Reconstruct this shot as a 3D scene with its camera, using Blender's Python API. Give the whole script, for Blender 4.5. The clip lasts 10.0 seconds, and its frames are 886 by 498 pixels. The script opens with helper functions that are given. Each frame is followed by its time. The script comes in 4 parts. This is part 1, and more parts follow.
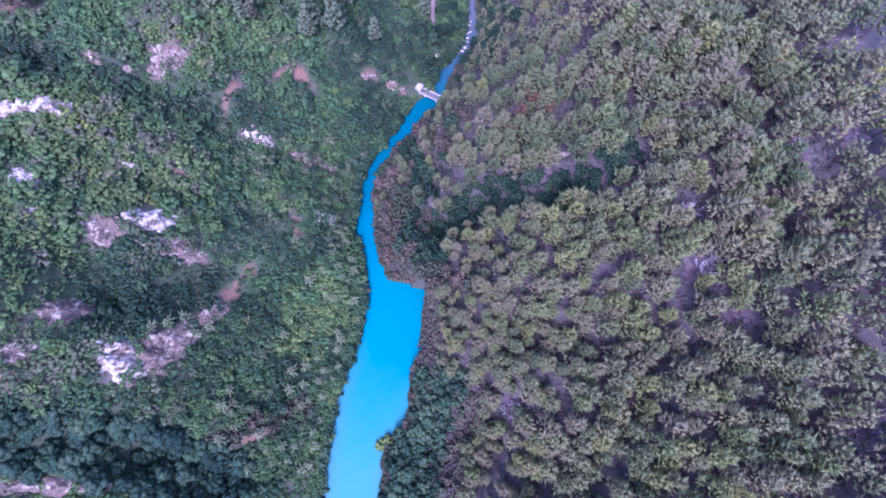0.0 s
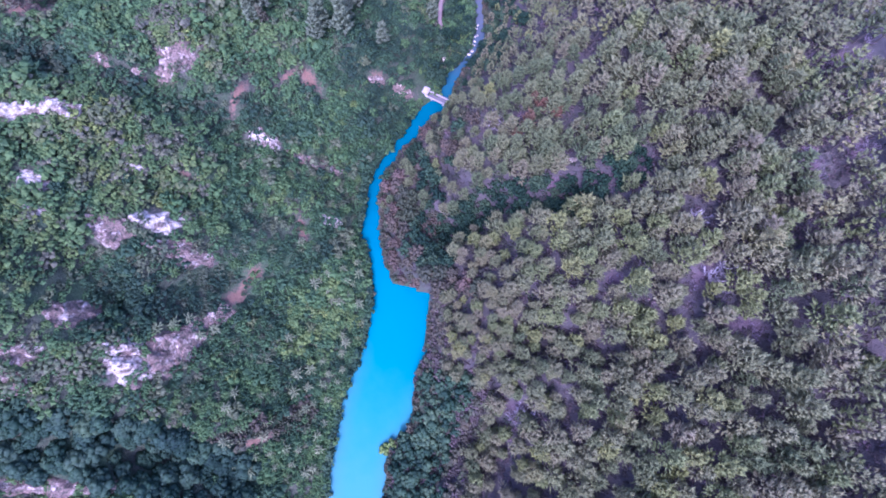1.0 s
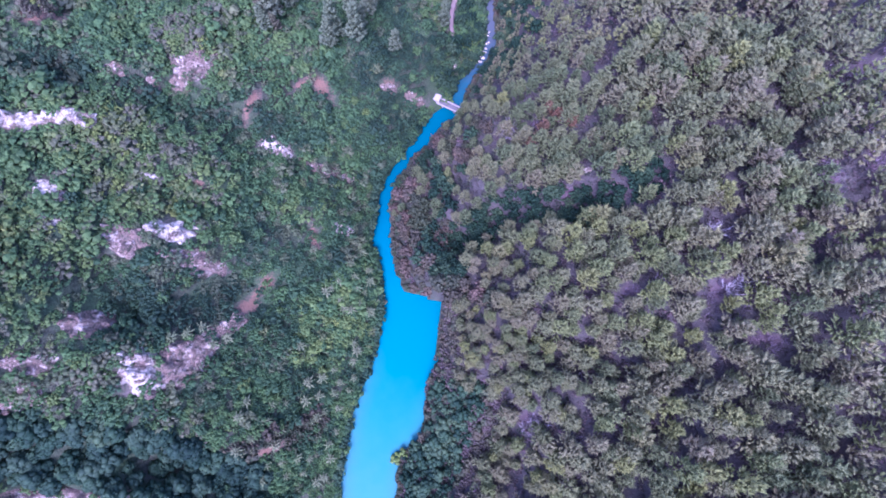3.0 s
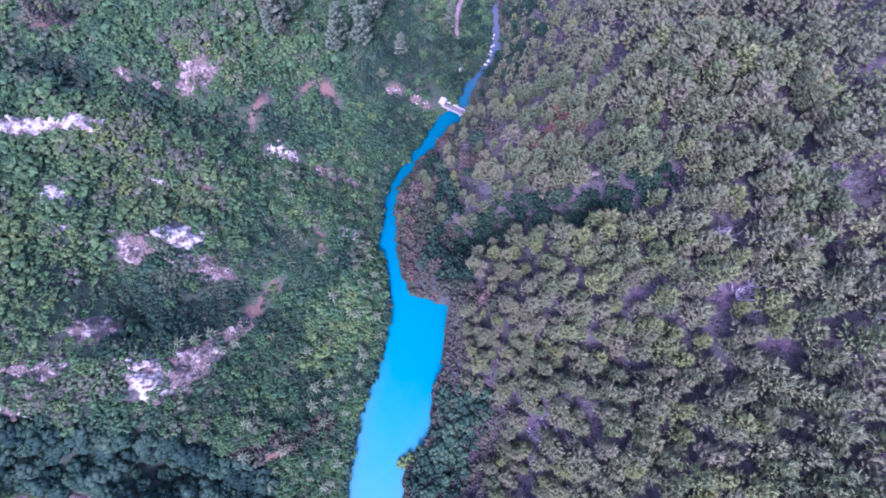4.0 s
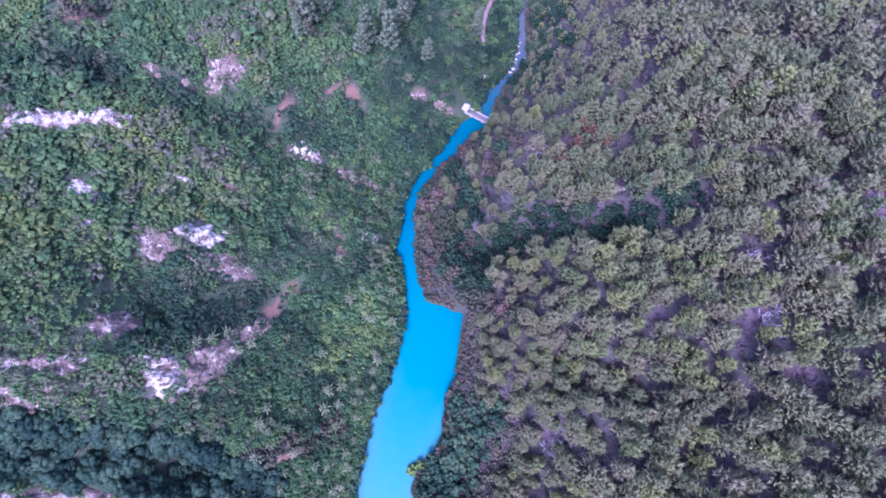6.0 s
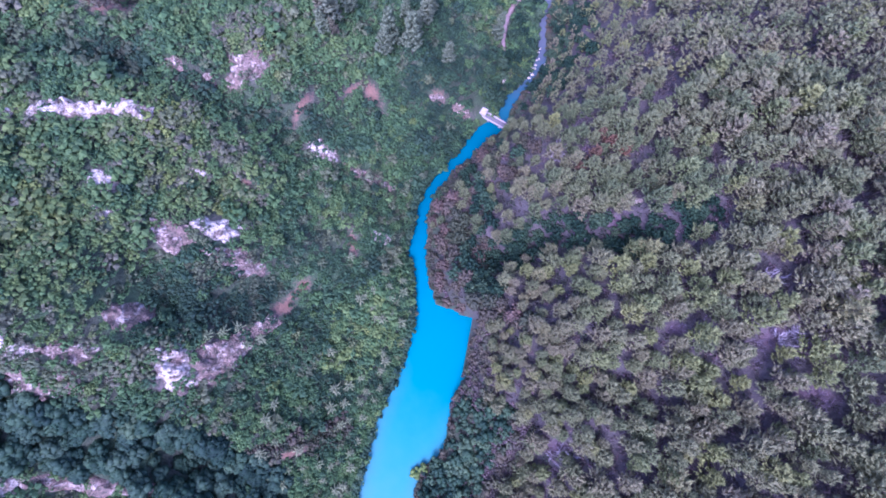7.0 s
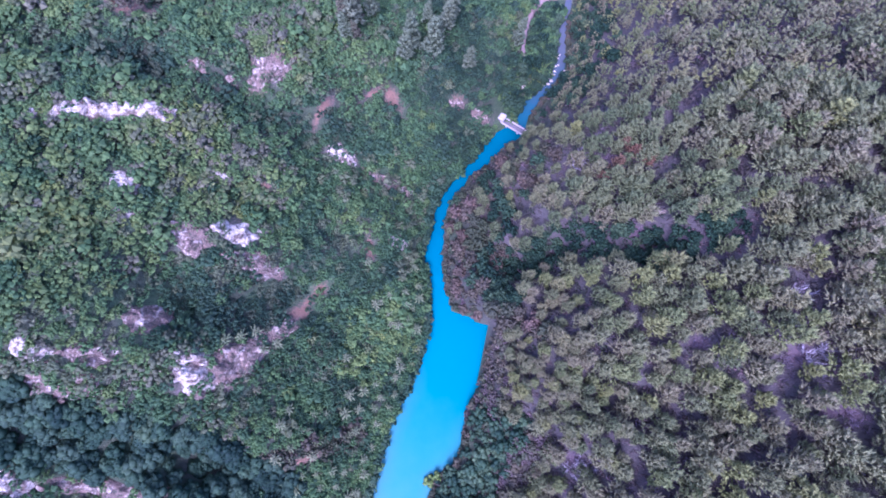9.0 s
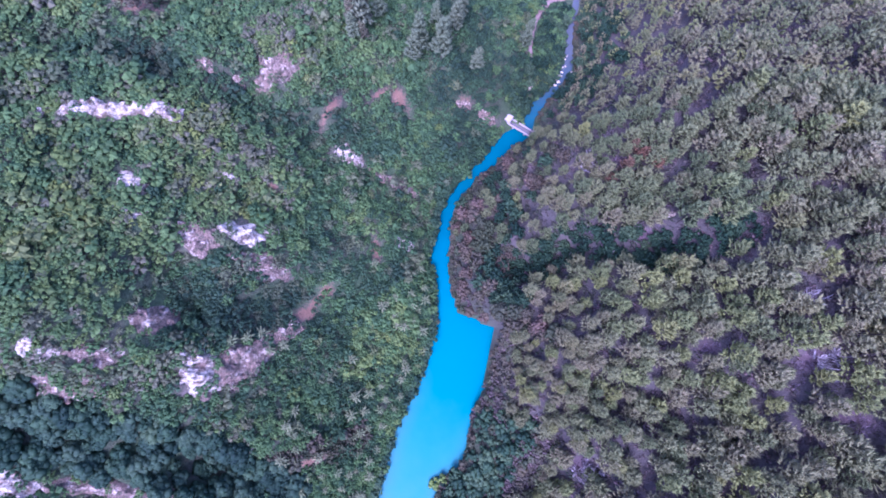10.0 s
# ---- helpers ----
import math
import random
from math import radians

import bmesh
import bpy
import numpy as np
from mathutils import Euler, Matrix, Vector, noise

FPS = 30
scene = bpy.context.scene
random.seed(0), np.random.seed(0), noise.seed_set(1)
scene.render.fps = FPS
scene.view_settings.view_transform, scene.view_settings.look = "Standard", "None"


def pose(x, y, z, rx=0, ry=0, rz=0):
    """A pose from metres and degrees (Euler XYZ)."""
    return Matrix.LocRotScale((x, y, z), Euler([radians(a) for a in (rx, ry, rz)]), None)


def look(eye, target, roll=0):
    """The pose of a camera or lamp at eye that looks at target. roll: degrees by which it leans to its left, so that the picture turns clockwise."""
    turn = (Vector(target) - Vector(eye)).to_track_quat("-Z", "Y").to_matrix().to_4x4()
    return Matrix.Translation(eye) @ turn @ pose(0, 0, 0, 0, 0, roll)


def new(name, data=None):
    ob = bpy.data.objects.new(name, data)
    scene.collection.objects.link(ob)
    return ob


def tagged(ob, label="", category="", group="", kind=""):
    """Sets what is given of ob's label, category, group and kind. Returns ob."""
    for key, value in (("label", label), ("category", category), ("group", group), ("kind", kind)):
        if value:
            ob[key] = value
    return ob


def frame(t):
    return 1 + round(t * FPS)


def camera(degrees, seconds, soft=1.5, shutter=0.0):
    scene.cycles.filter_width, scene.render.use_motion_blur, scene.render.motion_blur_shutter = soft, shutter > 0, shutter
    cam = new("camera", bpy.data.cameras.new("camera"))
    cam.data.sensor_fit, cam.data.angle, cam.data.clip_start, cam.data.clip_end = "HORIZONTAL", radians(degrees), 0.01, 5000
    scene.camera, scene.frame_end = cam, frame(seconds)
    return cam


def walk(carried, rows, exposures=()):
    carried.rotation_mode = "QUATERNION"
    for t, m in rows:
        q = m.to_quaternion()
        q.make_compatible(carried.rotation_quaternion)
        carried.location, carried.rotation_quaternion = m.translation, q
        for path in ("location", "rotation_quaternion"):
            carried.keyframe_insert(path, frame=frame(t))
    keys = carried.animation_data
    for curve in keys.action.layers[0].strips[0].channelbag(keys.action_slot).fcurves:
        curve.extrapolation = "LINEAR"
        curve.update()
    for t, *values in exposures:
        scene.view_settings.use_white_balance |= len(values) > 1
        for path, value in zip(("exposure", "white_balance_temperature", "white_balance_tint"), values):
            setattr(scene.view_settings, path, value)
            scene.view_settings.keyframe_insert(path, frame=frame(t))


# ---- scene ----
cam = camera(84.5, 10.0, soft=1.85)
PATH = [
    (0, (1.222, 0.473, 201.102), (1.28, 0.933, 199.157), 13.5),
    (0.5, (0.426, 1.068, 201.077), (0.48, 1.528, 199.131), 13.3),
    (1, (-0.246, 1.686, 201.004), (-0.198, 2.148, 199.059), 12.8),
    (1.5, (-1.245, 2.253, 201.013), (-1.2, 2.715, 199.068), 12.6),
    (2, (-2.151, 2.936, 200.95), (-2.109, 3.399, 199.005), 12.2),
    (2.5, (-3.373, 3.621, 200.938), (-3.332, 4.085, 198.993), 12.2),
    (4, (-6.887, 5.615, 200.823), (-6.85, 6.079, 198.878), 11.6),
    (4.5, (-8.201, 6.084, 200.771), (-8.165, 6.549, 198.826), 11.6),
    (5, (-9.305, 6.739, 200.624), (-9.272, 7.202, 198.678), 11.3),
    (5.5, (-10.761, 7.247, 200.436), (-10.736, 7.711, 198.491), 11.2),
    (7, (-15.553, 8.554, 199.951), (-15.559, 9.014, 198.004), 11.3),
    (7.5, (-17.084, 8.868, 199.856), (-17.095, 9.329, 197.91), 11.2),
    (8, (-18.621, 9.205, 199.548), (-18.634, 9.664, 197.601), 11.2),
    (8.5, (-20.085, 9.458, 199.243), (-20.101, 9.918, 197.296), 11.0),
    (9, (-21.449, 9.762, 198.85), (-21.468, 10.222, 196.904), 10.8),
    (9.5, (-22.756, 10.046, 198.446), (-22.778, 10.506, 196.499), 10.6),
    (10, (-23.573, 10.056, 198.02), (-23.597, 10.515, 196.074), 10.5),
]
walk(cam, [(t, look(eye, target, roll)) for t, eye, target, roll in PATH], exposures=[(0.0, 1.88, 4490, 52), (1.5, 1.95, 4490, 52), (5.0, 1.95, 4490, 52), (7.5, 1.92, 4490, 52), (10.0, 1.92, 4490, 52)])

# ---- light ----
SUN_HEIGHT, SUN_WAY = 58.0, 188.0
world = bpy.data.worlds.new("world")
scene.world = world
world.use_nodes = True
wt = world.node_tree
sky = wt.nodes.new("ShaderNodeTexSky")
sky.sky_type, sky.sun_disc = "NISHITA", False
sky.sun_elevation, sky.sun_rotation = radians(SUN_HEIGHT), radians(SUN_WAY)
sky.dust_density = 3.0
wt.links.new(sky.outputs["Color"], wt.nodes["Background"].inputs["Color"])
wt.nodes["Background"].inputs["Strength"].default_value = 0.15
sun = new("sun", bpy.data.lights.new("sun", "SUN"))
sun.data.energy, sun.data.angle, sun.data.color = 1.6, radians(26), (1.0, 0.95, 0.9)
sun.matrix_world = look((60 * math.sin(radians(SUN_WAY)), 60 * math.cos(radians(SUN_WAY)), 60 * math.tan(radians(SUN_HEIGHT))), (0, 0, 0))

# ---- plan of the valley ----
# waterlines of the river, (x, y), from downstream to upstream
LEFT_BANK = [(-24, -120), (-28, -41), (-27.6, -25), (-27.5, -16.5), (-23.7, -0.6), (-21.5, 11), (-21.6, 22), (-23.2, 33.5), (-26.5, 44.6), (-31.6, 51.5), (-30.3, 58.5), (-30.8, 66), (-30.3, 76), (-28, 82), (-25.7, 88.6), (-19.2, 99), (-15.1, 109.8), (-10, 116), (-4.6, 121.5), (-3.8, 131), (1.6, 137), (6.4, 147), (7.4, 156), (6.1, 171), (6.6, 184), (14, 260)]
RIGHT_BANK = [(-3, -120), (-7.2, -37), (-7.6, -29.5), (-1.2, -25), (0.8, -16), (-0.3, -4), (2.8, 5.5), (2.1, 16), (2.5, 25.6), (2.5, 31), (-13.9, 32.2), (-19.9, 43.8), (-23, 55.3), (-23.5, 62.6), (-24.6, 67.4), (-25.1, 75), (-20.9, 84), (-19.8, 88), (-13.6, 96.4), (-7.7, 104.8), (-3.8, 111), (1.5, 116.8), (0.2, 123.6), (3.7, 133), (8.7, 141.7), (12.5, 150), (12.8, 156), (10, 172), (9.3, 185), (17, 260)]
RIGHT_FOOT = [(-3, -120), (-7, -37), (-0.3, -5), (2, 15), (-3, 24), (-19, 42), (-23, 55), (-25, 75), (-14, 95), (0, 115), (12.5, 150), (9.5, 185), (17, 260)]
# rise of either valley side at stations along the river, by distance from the water
STATION = (-60, -30, 0, 30, 55, 80, 110, 140, 190)
REACH = (0, 8, 20, 40, 70, 100, 150)
LEFT_RISE = ((0, 2, 7, 21, 27, 45, 86), (0, 3, 8, 25, 41, 60, 92), (0, 3, 6, 17, 55, 78, 94), (0, 4, 10, 22, 54, 70, 91), (0, 9, 20, 30, 51, 70, 87),
             (0, 5, 17, 30, 53, 66, 80), (0, 6, 21, 35, 50, 57, 70), (0, 2, 14, 28, 37, 45, 62), (0, 2, 5, 14, 22, 32, 50))
RIGHT_RISE = ((0, 3, 6, 20, 58, 86, 120), (0, 3, 5, 25, 62, 86, 118), (0, 9, 28, 48, 63, 84, 112), (0, 26, 40, 46, 65, 81, 106), (1, 12, 17, 30, 62, 76, 92),
              (1, 11, 19, 35, 59, 78, 86), (1, 14, 34, 54, 71, 77, 84), (0, 11, 32, 50, 61, 70, 82), (0, 2, 8, 24, 41, 55, 77))


def bank(line, y):
    return np.interp(y, [p[1] for p in line], [p[0] for p in line])


def lattice(x, y, size, seed):
    """Smooth value noise, -1 to 1."""
    table = np.random.RandomState(seed).uniform(-1, 1, (64, 64))
    u, v = np.asarray(x, float) / size, np.asarray(y, float) / size
    i, j = np.floor(u).astype(int), np.floor(v).astype(int)
    f, g = u - i, v - j
    f, g = f * f * (3 - 2 * f), g * g * (3 - 2 * g)
    at = lambda a, b: table[a % 64, b % 64]
    return (at(i, j) * (1 - f) + at(i + 1, j) * f) * (1 - g) + (at(i, j + 1) * (1 - f) + at(i + 1, j + 1) * f) * g


def rise(table, d, y):
    """Height of a valley side, d metres from the water at station y."""
    t = np.array(table, float)
    y = np.clip(y, STATION[0], STATION[-1])
    i = np.clip(np.searchsorted(STATION, y) - 1, 0, len(STATION) - 2)
    s = np.array(STATION, float)
    f = (y - s[i]) / (s[i + 1] - s[i])
    r = np.array(REACH, float)
    j = np.clip(np.searchsorted(r, d) - 1, 0, len(r) - 2)
    g = np.clip((d - r[j]) / (r[j + 1] - r[j]), 0, 1.9)
    return (t[i, j] * (1 - f) + t[i + 1, j] * f) * (1 - g) + (t[i, j + 1] * (1 - f) + t[i + 1, j + 1] * f) * g


def to_line(x, y, a, b):
    """Distance from the stretch a-b, and how far along it."""
    ax, ay, bx, by = *a, *b
    s = np.clip(((x - ax) * (bx - ax) + (y - ay) * (by - ay)) / ((bx - ax) ** 2 + (by - ay) ** 2), 0, 1)
    return np.hypot(x - ax - s * (bx - ax), y - ay - s * (by - ay)), s


def blur(z, n):
    for _ in range(2):
        for axis in (0, 1):
            p = np.pad(z, [(n, n) if k == axis else (0, 0) for k in (0, 1)], mode="edge")
            c = np.cumsum(np.insert(p, 0, 0, axis=axis), axis=axis)
            m = 2 * n + 1
            z = (np.take(c, range(m, c.shape[axis]), axis=axis) - np.take(c, range(0, c.shape[axis] - m), axis=axis)) / m
    return z


STEP = 1.5
GX, GY = np.arange(-195, 165.1, STEP), np.arange(-90, 240.1, STEP)
gx, gy = np.meshgrid(GX, GY)
in_river = (gx > bank(LEFT_BANK, gy) - 0.4) & (gx < bank(RIGHT_BANK, gy) + 0.4)
middle = (bank(LEFT_BANK, gy) + bank(RIGHT_FOOT, gy)) / 2
dl, dr = bank(LEFT_BANK, gy) - gx, gx - bank(RIGHT_FOOT, gy)
land = np.where(gx < middle, rise(LEFT_RISE, np.maximum(dl, 0), gy), rise(RIGHT_RISE, np.maximum(dr, 0), gy))
land = blur(land, 2)
rough = 0.35 + 0.65 * np.clip(np.maximum(dl, dr) / 30, 0, 1)
land += rough * ((3.0 + 1.2 * (dr > 0)) * lattice(gx, gy, 26, 3) + (1.6 + 1.2 * (dr > 0)) * lattice(gx, gy, 11, 4) + 0.7 * lattice(gx, gy, 4.5, 5))
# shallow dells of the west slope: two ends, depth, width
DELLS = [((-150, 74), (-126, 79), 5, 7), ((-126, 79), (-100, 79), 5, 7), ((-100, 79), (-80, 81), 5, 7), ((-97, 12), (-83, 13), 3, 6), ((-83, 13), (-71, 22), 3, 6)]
GULLY = [(-1, 41), (5, 53), (20, 63), (44, 62), (59, 69)]
# side ravine of the west bank, gully of the east bank
for a, b, depth, width in (((-160, -24), (-88, -36), 7, 12), ((-88, -36), (-62, -44), 9, 8), *((p, q, 6, 6.5) for p, q in zip(GULLY, GULLY[1:])), *DELLS):
    dist, s = to_line(gx, gy, a, b)
    land -= depth * np.exp(-(dist / width) ** 2)
# rocky shoulders and hollows of both slopes: x, y, rise, width
SWELLS = [(-90, -5, 5, 10), (-84, 34, 5, 9), (-114, -14, 3, 10), (-96, 8, -11, 8), (-101, 19, -8, 8), (-84, 59, 5, 12), (-79, 88, 6, 10), (-66, 39, 5, 12), (-112, 56, 5, 10), (-109, 88, 3, 9), (-92, 98, 2, 9),
          (-55, 58, 3, 10), (-40, 53, 4, 7), (-57, -25, 3, 9), (-84, -29, 2, 8), (-95, -37, 5, 9), (-114, -30, 3, 9), (-54, 103, -3, 10), (-58, 18, -3, 9), (-39, 120, 3, 9), (-18, 137, 8, 9),
          (9, 27, -9, 9), (17, 40, -5, 9), (15, 24, -3, 8), (27, -20, -7, 9), (12, 10, 2, 7), (7, 56, 6, 8), (23, 88, 4, 10), (50, -14, 6, 9), (90, 68, 4, 14), (78, 100, 3, 12), (76, 53, -3, 9), (41, 75, -3, 9)]
for sx, sy, up, wide in SWELLS:
    land += up * np.exp(-((gx - sx) ** 2 + (gy - sy) ** 2) / wide ** 2)
land -= np.where(gx > middle, 4.5 * np.clip((dr - 10) / 15, 0, 1), 0)
bank_gap = np.minimum(np.abs(gx - bank(LEFT_BANK, gy)), np.abs(gx - bank(RIGHT_BANK, gy)))
land = np.maximum(land, 0.35 + 0.12 * np.clip(bank_gap, 0, 6))
land = np.where(in_river, -0.4 - 1.8 * np.clip(bank_gap / 5, 0, 1), land)


def height(x, y):
    u, v = np.clip((np.asarray(x, float) - GX[0]) / STEP, 0, len(GX) - 1.001), np.clip((np.asarray(y, float) - GY[0]) / STEP, 0, len(GY) - 1.001)
    i, j = u.astype(int), v.astype(int)
    f, g = u - i, v - j
    return (land[j, i] * (1 - f) + land[j, i + 1] * f) * (1 - g) + (land[j + 1, i] * (1 - f) + land[j + 1, i + 1] * f) * g
# ---- end of plan ----

# ---- materials ----
def material(name, rough=0.8, spec=0.3):
    m = bpy.data.materials.new(name)
    m.use_nodes = True
    b = m.node_tree.nodes["Principled BSDF"]
    b.inputs["Roughness"].default_value = rough
    b.inputs["Specular IOR Level"].default_value = spec
    return m, m.node_tree, b


def node(t, kind, **kw):
    n = t.nodes.new(kind)
    for k, v in kw.items():
        n.inputs[k.replace("_", " ")].default_value = v
    return n


def ramp(t, fac, stops):
    n = t.nodes.new("ShaderNodeValToRGB")
    e = n.color_ramp.elements
    while len(e) < len(stops):
        e.new(0.5)
    for k, (p, c) in zip(e, stops):
        k.position, k.color = p, (*c, 1)
    t.links.new(fac, n.inputs["Fac"])
    return n.outputs["Color"]


def math_node(t, op, a, b):
    n = t.nodes.new("ShaderNodeMath")
    n.operation = op
    for s, v in zip(n.inputs, (a, b)):
        if isinstance(v, (int, float)):
            s.default_value = v
        else:
            t.links.new(v, s)
    return n.outputs[0]


def mix(t, fac, a, b, blend="MIX"):
    n = t.nodes.new("ShaderNodeMix")
    n.data_type, n.blend_type = "RGBA", blend
    for s, v in ((n.inputs["Factor"], fac), (n.inputs["A"], a), (n.inputs["B"], b)):
        if isinstance(v, (int, float)):
            s.default_value = v
        elif isinstance(v, tuple):
            s.default_value = (*v, 1)
        else:
            t.links.new(v, s)
    return n.outputs["Result"]


def noise_of(t, scale, detail=4.0, kind="Object", rough=0.6):
    c = t.nodes.new("ShaderNodeTexCoord")
    n = node(t, "ShaderNodeTexNoise", Scale=scale, Detail=detail, Roughness=rough)
    t.links.new(c.outputs[kind], n.inputs["Vector"])
    return n.outputs["Fac"]


def bump(t, b, fac, strength, distance):
    n = node(t, "ShaderNodeBump", Strength=strength, Distance=distance)
    t.links.new(fac, n.inputs["Height"])
    t.links.new(n.outputs["Normal"], b.inputs["Normal"])


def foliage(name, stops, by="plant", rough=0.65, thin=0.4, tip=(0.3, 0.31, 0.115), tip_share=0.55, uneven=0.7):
    """Leaves: a hue for each plant (of its own object, or one of many in a thicket), a shade for each leaf, ends paler
    by new growth and painted light, some light through the blade.
    """
    m, t, b = material(name, rough, 0.2)
    if by == "plant":
        info = t.nodes.new("ShaderNodeObjectInfo")
        where = node(t, "ShaderNodeTexNoise", Scale=0.045, Detail=2.0)
        t.links.new(info.outputs["Location"], where.inputs["Vector"])
        own = math_node(t, "ADD", math_node(t, "MULTIPLY", info.outputs["Random"], 0.7), math_node(t, "MULTIPLY", math_node(t, "SUBTRACT", where.outputs["Fac"], 0.35), 1.0))
    else:
        tint = t.nodes.new("ShaderNodeAttribute")
        tint.attribute_name = "tint"
        own = tint.outputs["Fac"]
    col = ramp(t, own, stops)
    leaf = t.nodes.new("ShaderNodeNewGeometry").outputs["Random Per Island"]
    col = mix(t, 1.0, col, ramp(t, leaf, ((0, (1 - 0.36 * uneven, 1 - 0.34 * uneven, 1 - 0.32 * uneven)), (0.55, (1, 1, 1)), (1, (1 + 0.4 * uneven, 1 + 0.35 * uneven, 1 + 0.2 * uneven)))), "MULTIPLY")
    # new growth, and in pine crowns top light painted into the colour
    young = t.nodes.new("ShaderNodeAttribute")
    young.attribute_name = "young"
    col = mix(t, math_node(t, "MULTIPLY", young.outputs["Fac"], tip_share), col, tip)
    fine = noise_of(t, 3.2, 4, rough=0.7)
    col = mix(t, 1.0, col, ramp(t, fine, ((0.32, (0.8, 0.81, 0.83)), (0.66, (1.14, 1.13, 1.1)))), "MULTIPLY")
    bump(t, b, fine, 0.6, 0.2)
    t.links.new(col, b.inputs["Base Color"])
    tr = t.nodes.new("ShaderNodeBsdfTranslucent")
    t.links.new(col, tr.inputs["Color"])
    mx = node(t, "ShaderNodeMixShader", Fac=thin)
    t.links.new(b.outputs[0], mx.inputs[1])
    t.links.new(tr.outputs[0], mx.inputs[2])
    t.links.new(mx.outputs[0], t.nodes["Material Output"].inputs["Surface"])
    return m


PINE_HUES = ((0, (0.0714, 0.0948, 0.0404)), (0.18, (0.121, 0.129, 0.0538)), (0.36, (0.165, 0.157, 0.072)), (0.5, (0.188, 0.149, 0.0845)), (0.62, (0.138, 0.16, 0.0528)), (0.76, (0.204, 0.201, 0.0528)), (0.88, (0.204, 0.154, 0.101)), (1, (0.259, 0.247, 0.0576)))
LEAF_HUES = ((0, (0.036, 0.064, 0.034)), (0.25, (0.056, 0.1, 0.042)), (0.48, (0.086, 0.146, 0.048)), (0.7, (0.112, 0.166, 0.05)), (0.86, (0.15, 0.192, 0.05)), (0.94, (0.145, 0.15, 0.075)), (1, (0.175, 0.205, 0.05)))
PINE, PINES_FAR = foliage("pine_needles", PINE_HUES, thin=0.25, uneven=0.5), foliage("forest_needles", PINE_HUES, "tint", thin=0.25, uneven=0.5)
LEAF, SCRUB = foliage("green_leaves", LEAF_HUES), foliage("scrub_leaves", LEAF_HUES, "tint")
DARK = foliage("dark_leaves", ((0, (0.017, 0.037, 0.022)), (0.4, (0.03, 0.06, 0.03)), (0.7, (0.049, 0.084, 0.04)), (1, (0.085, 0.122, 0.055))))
BROWN = foliage("brown_leaves", ((0, (0.062, 0.056, 0.034)), (0.3, (0.07, 0.08, 0.038)), (0.55, (0.095, 0.074, 0.047)), (0.75, (0.062, 0.076, 0.038)), (1, (0.125, 0.092, 0.062))))
MAUVE = foliage("mauve_leaves", ((0, (0.08, 0.066, 0.05)), (0.35, (0.12, 0.088, 0.076)), (0.6, (0.11, 0.1, 0.064)), (0.8, (0.15, 0.108, 0.098)), (1, (0.14, 0.13, 0.078))))
UNDER = foliage("undergrowth_leaves", ((0, (0.05, 0.062, 0.036)), (0.35, (0.09, 0.078, 0.058)), (0.7, (0.155, 0.108, 0.1)), (1, (0.195, 0.13, 0.135))), "tint")
TWIG = foliage("dry_twigs", ((0, (0.15, 0.105, 0.125)), (0.5, (0.2, 0.155, 0.18)), (1, (0.13, 0.095, 0.1))), "tint", thin=0.0)
RUST = foliage("rusty_needles", ((0, (0.16, 0.085, 0.055)), (0.5, (0.2, 0.105, 0.06)), (1, (0.15, 0.105, 0.06))), tip=(0.3, 0.18, 0.1))

PALE = foliage("pale_needles", ((0, (0.15, 0.185, 0.09)), (0.5, (0.2, 0.22, 0.115)), (1, (0.21, 0.215, 0.12))), thin=0.25, uneven=0.4)
DRY_SCRUB = foliage("dry_scrub_leaves", ((0, (0.08, 0.096, 0.05)), (0.35, (0.11, 0.13, 0.06)), (0.55, (0.13, 0.145, 0.066)), (0.75, (0.145, 0.138, 0.08)), (1, (0.185, 0.175, 0.1))), "tint")
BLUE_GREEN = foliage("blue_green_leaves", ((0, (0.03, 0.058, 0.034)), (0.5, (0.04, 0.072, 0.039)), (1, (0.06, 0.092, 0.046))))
GREY_GREEN = foliage("grey_green_needles", ((0, (0.125, 0.155, 0.085)), (0.5, (0.15, 0.178, 0.098)), (1, (0.165, 0.178, 0.105))), tip_share=0.3, uneven=0.4)
OLIVE = foliage("olive_leaves", ((0, (0.075, 0.09, 0.045)), (0.5, (0.115, 0.12, 0.06)), (1, (0.15, 0.145, 0.08))))
REDDISH = foliage("reddish_leaves", ((0, (0.095, 0.076, 0.048)), (0.35, (0.14, 0.096, 0.064)), (0.6, (0.12, 0.105, 0.06)), (0.85, (0.165, 0.11, 0.078)), (1, (0.13, 0.115, 0.062))))
DEAD = foliage("bleached_twigs", ((0, (0.3, 0.25, 0.25)), (1, (0.4, 0.34, 0.34))), thin=0.0)
YELLOW = foliage("yellow_leaves", ((0, (0.12, 0.18, 0.035)), (0.5, (0.14, 0.19, 0.042)), (1, (0.155, 0.175, 0.05))))

CONCRETE, t, b = material("pale_concrete", 0.85, 0.3)
t.links.new(mix(t, noise_of(t, 1.5, 7), (0.22, 0.17, 0.15), (0.48, 0.39, 0.36)), b.inputs["Base Color"])
bump(t, b, noise_of(t, 6.0, 6), 0.3, 0.05)
PLANK, t, b = material("grey_planks", 0.85, 0.3)
t.links.new(mix(t, noise_of(t, 2.0, 6), (0.06, 0.05, 0.045), (0.17, 0.14, 0.13)), b.inputs["Base Color"])
DARKWOOD, t, b = material("dark_wood", 0.8, 0.3)
t.links.new(mix(t, noise_of(t, 3.0, 5), (0.03, 0.025, 0.02), (0.1, 0.08, 0.07)), b.inputs["Base Color"])
TRACK, t, b = material("track_dust", 0.95, 0.2)
